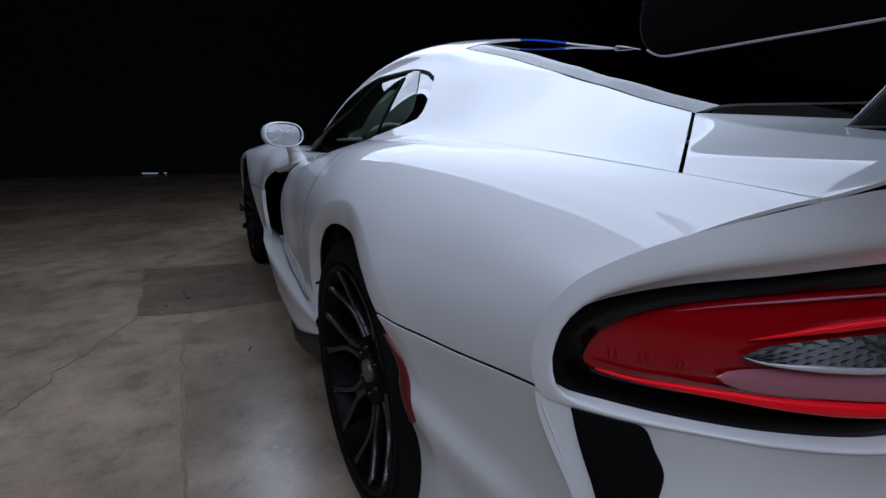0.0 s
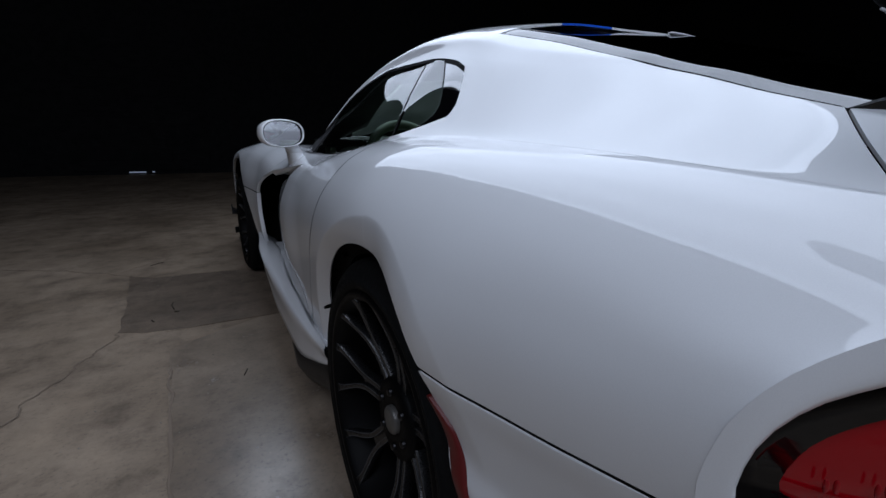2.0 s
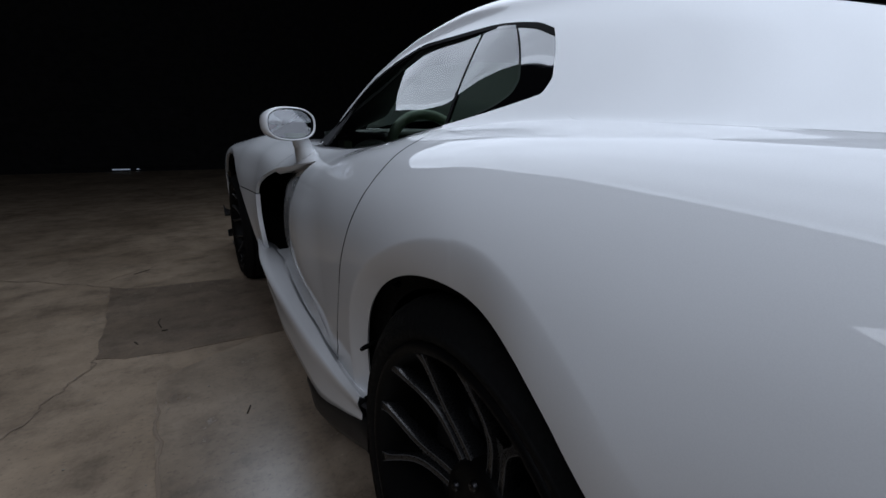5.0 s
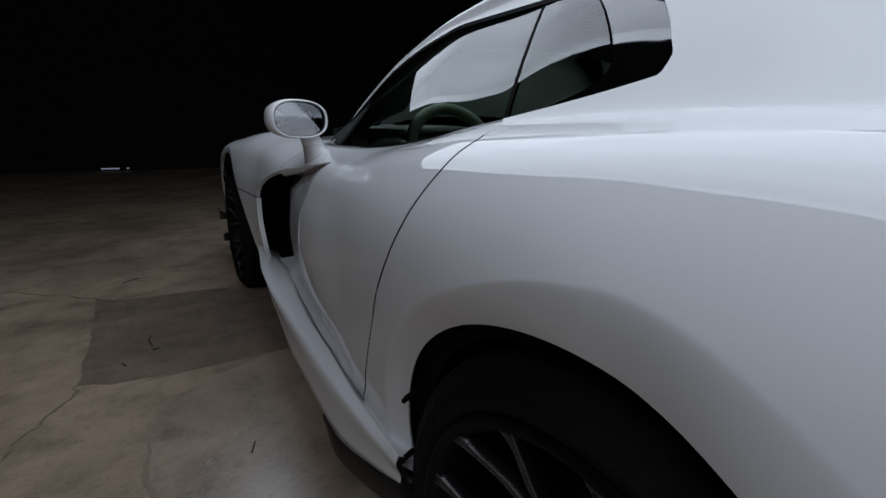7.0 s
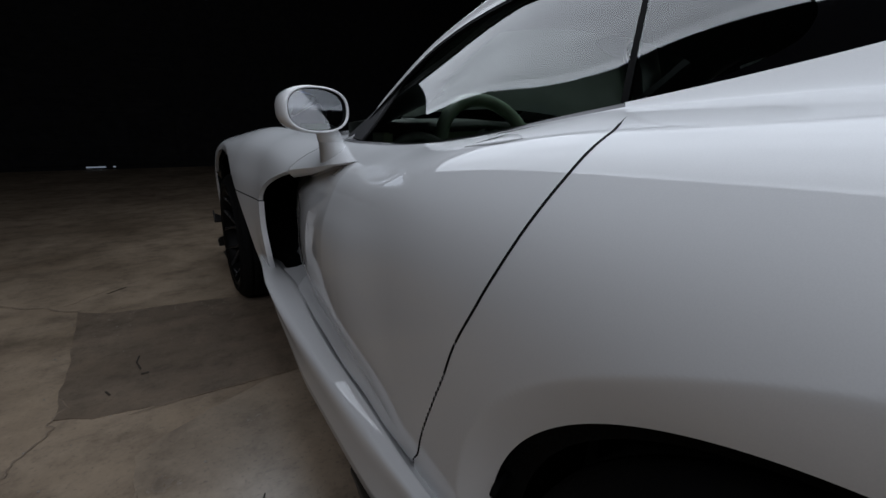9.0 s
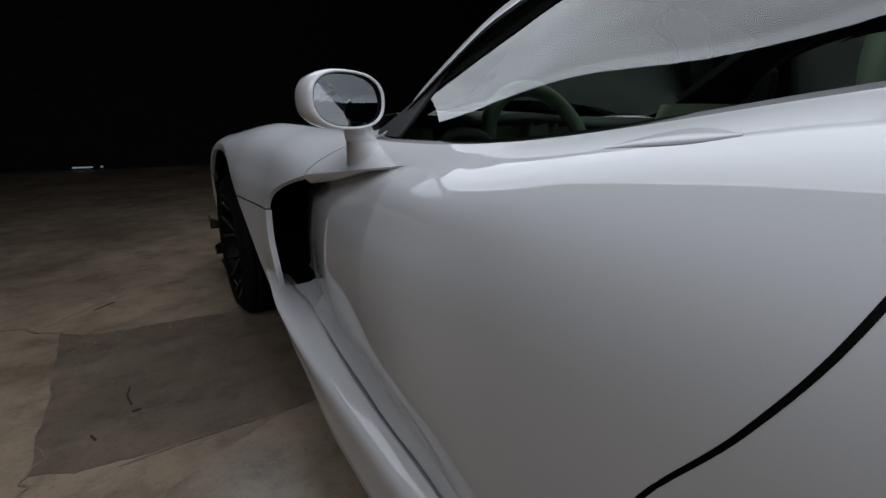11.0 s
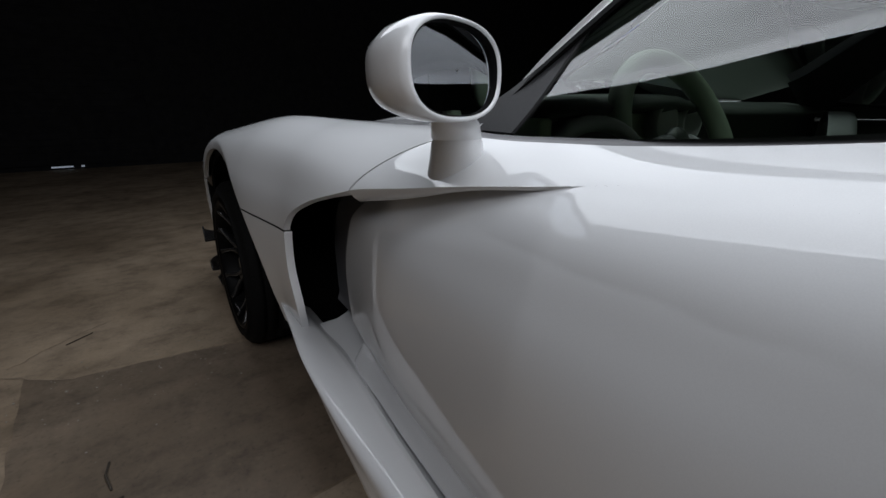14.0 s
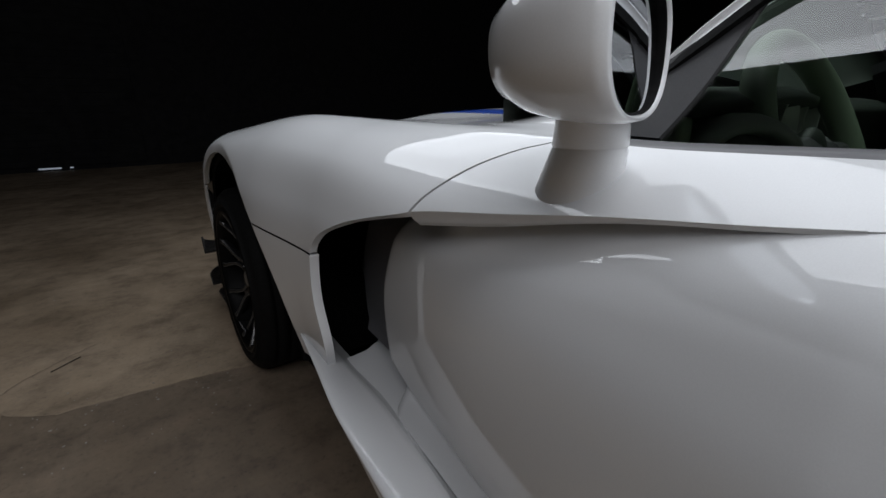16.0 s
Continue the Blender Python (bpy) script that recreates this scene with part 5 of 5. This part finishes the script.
CONCRETE = concrete("concrete_brown", (0.172, 0.130, 0.089), (0.372, 0.296, 0.218), 0.40, 0.65, 3.0)
CONCRETE_DARK = concrete("concrete_dark", (0.102, 0.078, 0.056), (0.225, 0.178, 0.134), 0.35, 0.60, 11.0)
CONCRETE_SMOOTH = concrete("concrete_smooth", (0.215, 0.168, 0.121), (0.46, 0.374, 0.285), 0.19, 0.29, 19.0, 0.05)
for key, value in (("Specular IOR Level", 1.0), ("Coat Weight", 1.0), ("Coat Roughness", 0.38), ("Coat IOR", 1.6)):
    nodes_of(CONCRETE_SMOOTH)[1].inputs[key].default_value = value

bm = bmesh.new()
box_into(bm, -16, 16, -9, 11.6, -0.2, 0)
floor = tagged(part("floor", bm, CONCRETE, smooth=False), "worn brown concrete floor with cracks and patches", "floor", kind="structure")


def rough_line(points, wander, n=14, seed=0.0):
    """A broken line through the points, wandering like a crack."""
    out = []
    for (ax, ay), (bx, by) in zip(points, points[1:]):
        for k in range(n):
            q = k / n
            x, y = ax + (bx - ax) * q, ay + (by - ay) * q
            d = noise.noise(Vector((x * 9 + seed, y * 9, seed))) * wander + noise.noise(Vector((x * 40 + seed, y * 40, seed))) * wander * .35
            l = math.hypot(bx - ax, by - ay)
            out.append((x - (by - ay) / l * d, y + (bx - ax) / l * d))
    return out + [points[-1]]


def slab(outline, mat, height, label):
    bm = bmesh.new()
    top = [bm.verts.new((x, y, height)) for x, y in outline]
    low = [bm.verts.new((x, y, -0.01)) for x, y in outline]
    bm.faces.new(top)
    n = len(top)
    for k in range(n):
        bm.faces.new((top[k], low[k], low[(k + 1) % n], top[(k + 1) % n]))
    fix_normals(bm)
    part("slab", bm, mat, floor, label, smooth=False)


EDGE_A = rough_line([(-1.59, 2.63), (-1.45, 2.54), (-1.1, 2.50), (-.85, 2.46), (3.0, 2.40)], .012, 16, 2.0)
EDGE_B = rough_line([(-1.55, 1.66), (-1.555, 2.08), (-1.59, 2.63)], .010, 16, 5.0)
EDGE_C = rough_line([(3.0, 1.66), (-1.0, 1.575), (-1.25, 1.58), (-1.45, 1.615), (-1.55, 1.66)], .012, 16, 8.0)
slab(EDGE_A + EDGE_C[:-1] + EDGE_B[:-1], CONCRETE_DARK, .0025, "darker grey concrete slab")
EDGE_D = rough_line([(-1.31, -3.0), (-1.31, .3), (-1.335, .95), (-1.34, 1.35)], .014, 20, 12.0)
EDGE_E = rough_line([(-1.34, 1.35), (-1.15, 1.48), (-.95, 1.56), (3.0, 1.78)], .010, 16, 15.0)
slab(EDGE_D + EDGE_E[1:] + [(3.0, -3.0)], CONCRETE_SMOOTH, .002, "smooth shiny concrete slab")


def crack(points, width, wander, seed, name="crack"):
    line = rough_line(points, wander, 18, seed)
    bm = bmesh.new()
    rows = []
    for k, (x, y) in enumerate(line):
        a, b = line[max(k - 1, 0)], line[min(k + 1, len(line) - 1)]
        l = math.hypot(b[0] - a[0], b[1] - a[1]) or 1
        nx, ny = -(b[1] - a[1]) / l, (b[0] - a[0]) / l
        w = width * (.4 + 1.1 * abs(noise.noise(Vector((x * 14, y * 14, seed))))) * min(1, k / 3, (len(line) - 1 - k) / 3 + .1)
        rows.append([(x - nx * w, y - ny * w, .0040), (x, y, .0030), (x + nx * w, y + ny * w, .0040)])
    loft_into(bm, rows)
    fix_normals(bm)
    part(name, bm, CRACK, floor, "dark crack", smooth=False)


TWIG = material("twig_bark", (0.05, 0.04, 0.03), 0.9)
CRACK = rough_noise(material("crack_dirt", (0.225, 0.175, 0.128), 0.9), 60, 0.8, 1.0)
crack([(-1.58, 2.62), (-1.75, 2.78), (-2.05, 3.02), (-2.6, 3.3), (-3.4, 3.5)], .005, .03, 1.0)
crack([(-1.59, 2.63), (-1.45, 2.54), (-1.1, 2.50), (-.9, 2.47)], .004, .012, 2.0)
crack([(-1.55, 1.80), (-1.55, 1.60), (-1.62, 1.42), (-1.72, 1.22), (-1.84, .86), (-2.0, .5), (-2.3, .1)], .0038, .05, 4.0)
crack([(-1.335, 1.2), (-1.33, .9), (-1.315, .3), (-1.31, -.3)], .007, .014, 7.0)
crack([(-1.36, 1.57), (-1.25, 1.58), (-1.12, 1.58), (-.92, 1.57)], .0035, .01, 9.0)
crack([(-1.65, 2.75), (-1.45, 2.95), (-1.36, 3.02)], .0028, .02, 13.0)

# twigs and crumbs lying on the floor
for pts, r in (([(-1.338, 1.98, .005), (-1.345, 1.93, .007), (-1.337, 1.89, .006), (-1.332, 1.865, .005)], .0028), ([(-1.330, 1.825, .005), (-1.32, 1.822, .006), (-1.308, 1.826, .005)], .0032), ([(-1.427, 1.755, .004), (-1.415, 1.725, .005)], .0035), ([(-1.09, .99, .004), (-1.075, 1.03, .005)], .0022), ([(-1.49, 2.86, .003), (-1.44, 2.90, .005), (-1.41, 2.93, .003)], .002)):
    bm = bmesh.new()
    tube_into(bm, pts, r, 6)
    fix_normals(bm)
    tagged(part("twig", bm, TWIG), "small dark twig lying on the concrete", "debris", "floor debris")
rng = random.Random(5)
bm = bmesh.new()
for k in range(260):
    x, y = (rng.uniform(-1.6, -.95), rng.gauss(2.45, .12)) if k < 70 else (rng.uniform(-3.2, -.95), rng.uniform(.2, 4.5))
    r = rng.uniform(.001, .0035)
    bmesh.ops.create_icosphere(bm, subdivisions=1, radius=r, matrix=Matrix.Translation((x, y, .003)) @ Matrix.Diagonal((rng.uniform(.7, 1.6), 1, .5, 1)))
tagged(part("floor_crumbs", bm, rough_noise(material("crumb", (.30, .28, .25), .8), 80, .7, .9)), "pale crumbs of concrete scattered on the floor", "debris", kind="stuff")

WALL = rough_noise(material("black_wall", (0.003, 0.003, 0.004), 0.9), 8, 0.8, 0.95)
for name, b in (("wall_front", (-16, 16, 11.6, 11.8, 0, 6)), ("wall_back", (-16, 16, -9.2, -9, 0, 6)), ("wall_left", (-16.2, -16, -9.2, 11.8, 0, 6)), ("wall_right", (16, 16.2, -9.2, 11.8, 0, 6)), ("ceiling", (-16.2, 16.2, -9.2, 11.8, 6, 6.2))):
    bm = bmesh.new()
    box_into(bm, *b)
    tagged(part(name, bm, WALL, smooth=False), "black painted studio wall" if "wall" in name else "black studio ceiling", "wall" if "wall" in name else "ceiling", kind="structure")
# roller door in the far wall, with daylight showing under it
DAY = material("daylight_gap", (0.8, 0.85, 0.9), 0.5, Emission_Color=(0.75, 0.85, 1.0, 1), Emission_Strength=0.15)
bm = bmesh.new()
for k in range(24):
    box_into(bm, -3.3, -0.7, 11.55 - .01 * (k % 2), 11.60, .09 + k * .115, .09 + k * .115 + .112)
door_far = tagged(part("door_1", bm, WALL, smooth=False), "black roller door with daylight under it", "door", kind="structure")
for x0, x1 in ((-2.34, -2.02), (-1.90, -1.85)):
    bm = bmesh.new()
    box_into(bm, x0, x1, 11.57, 11.59, .035, .062)
    part("daylight_gap", bm, DAY, door_far, "bright gap under the door", smooth=False)
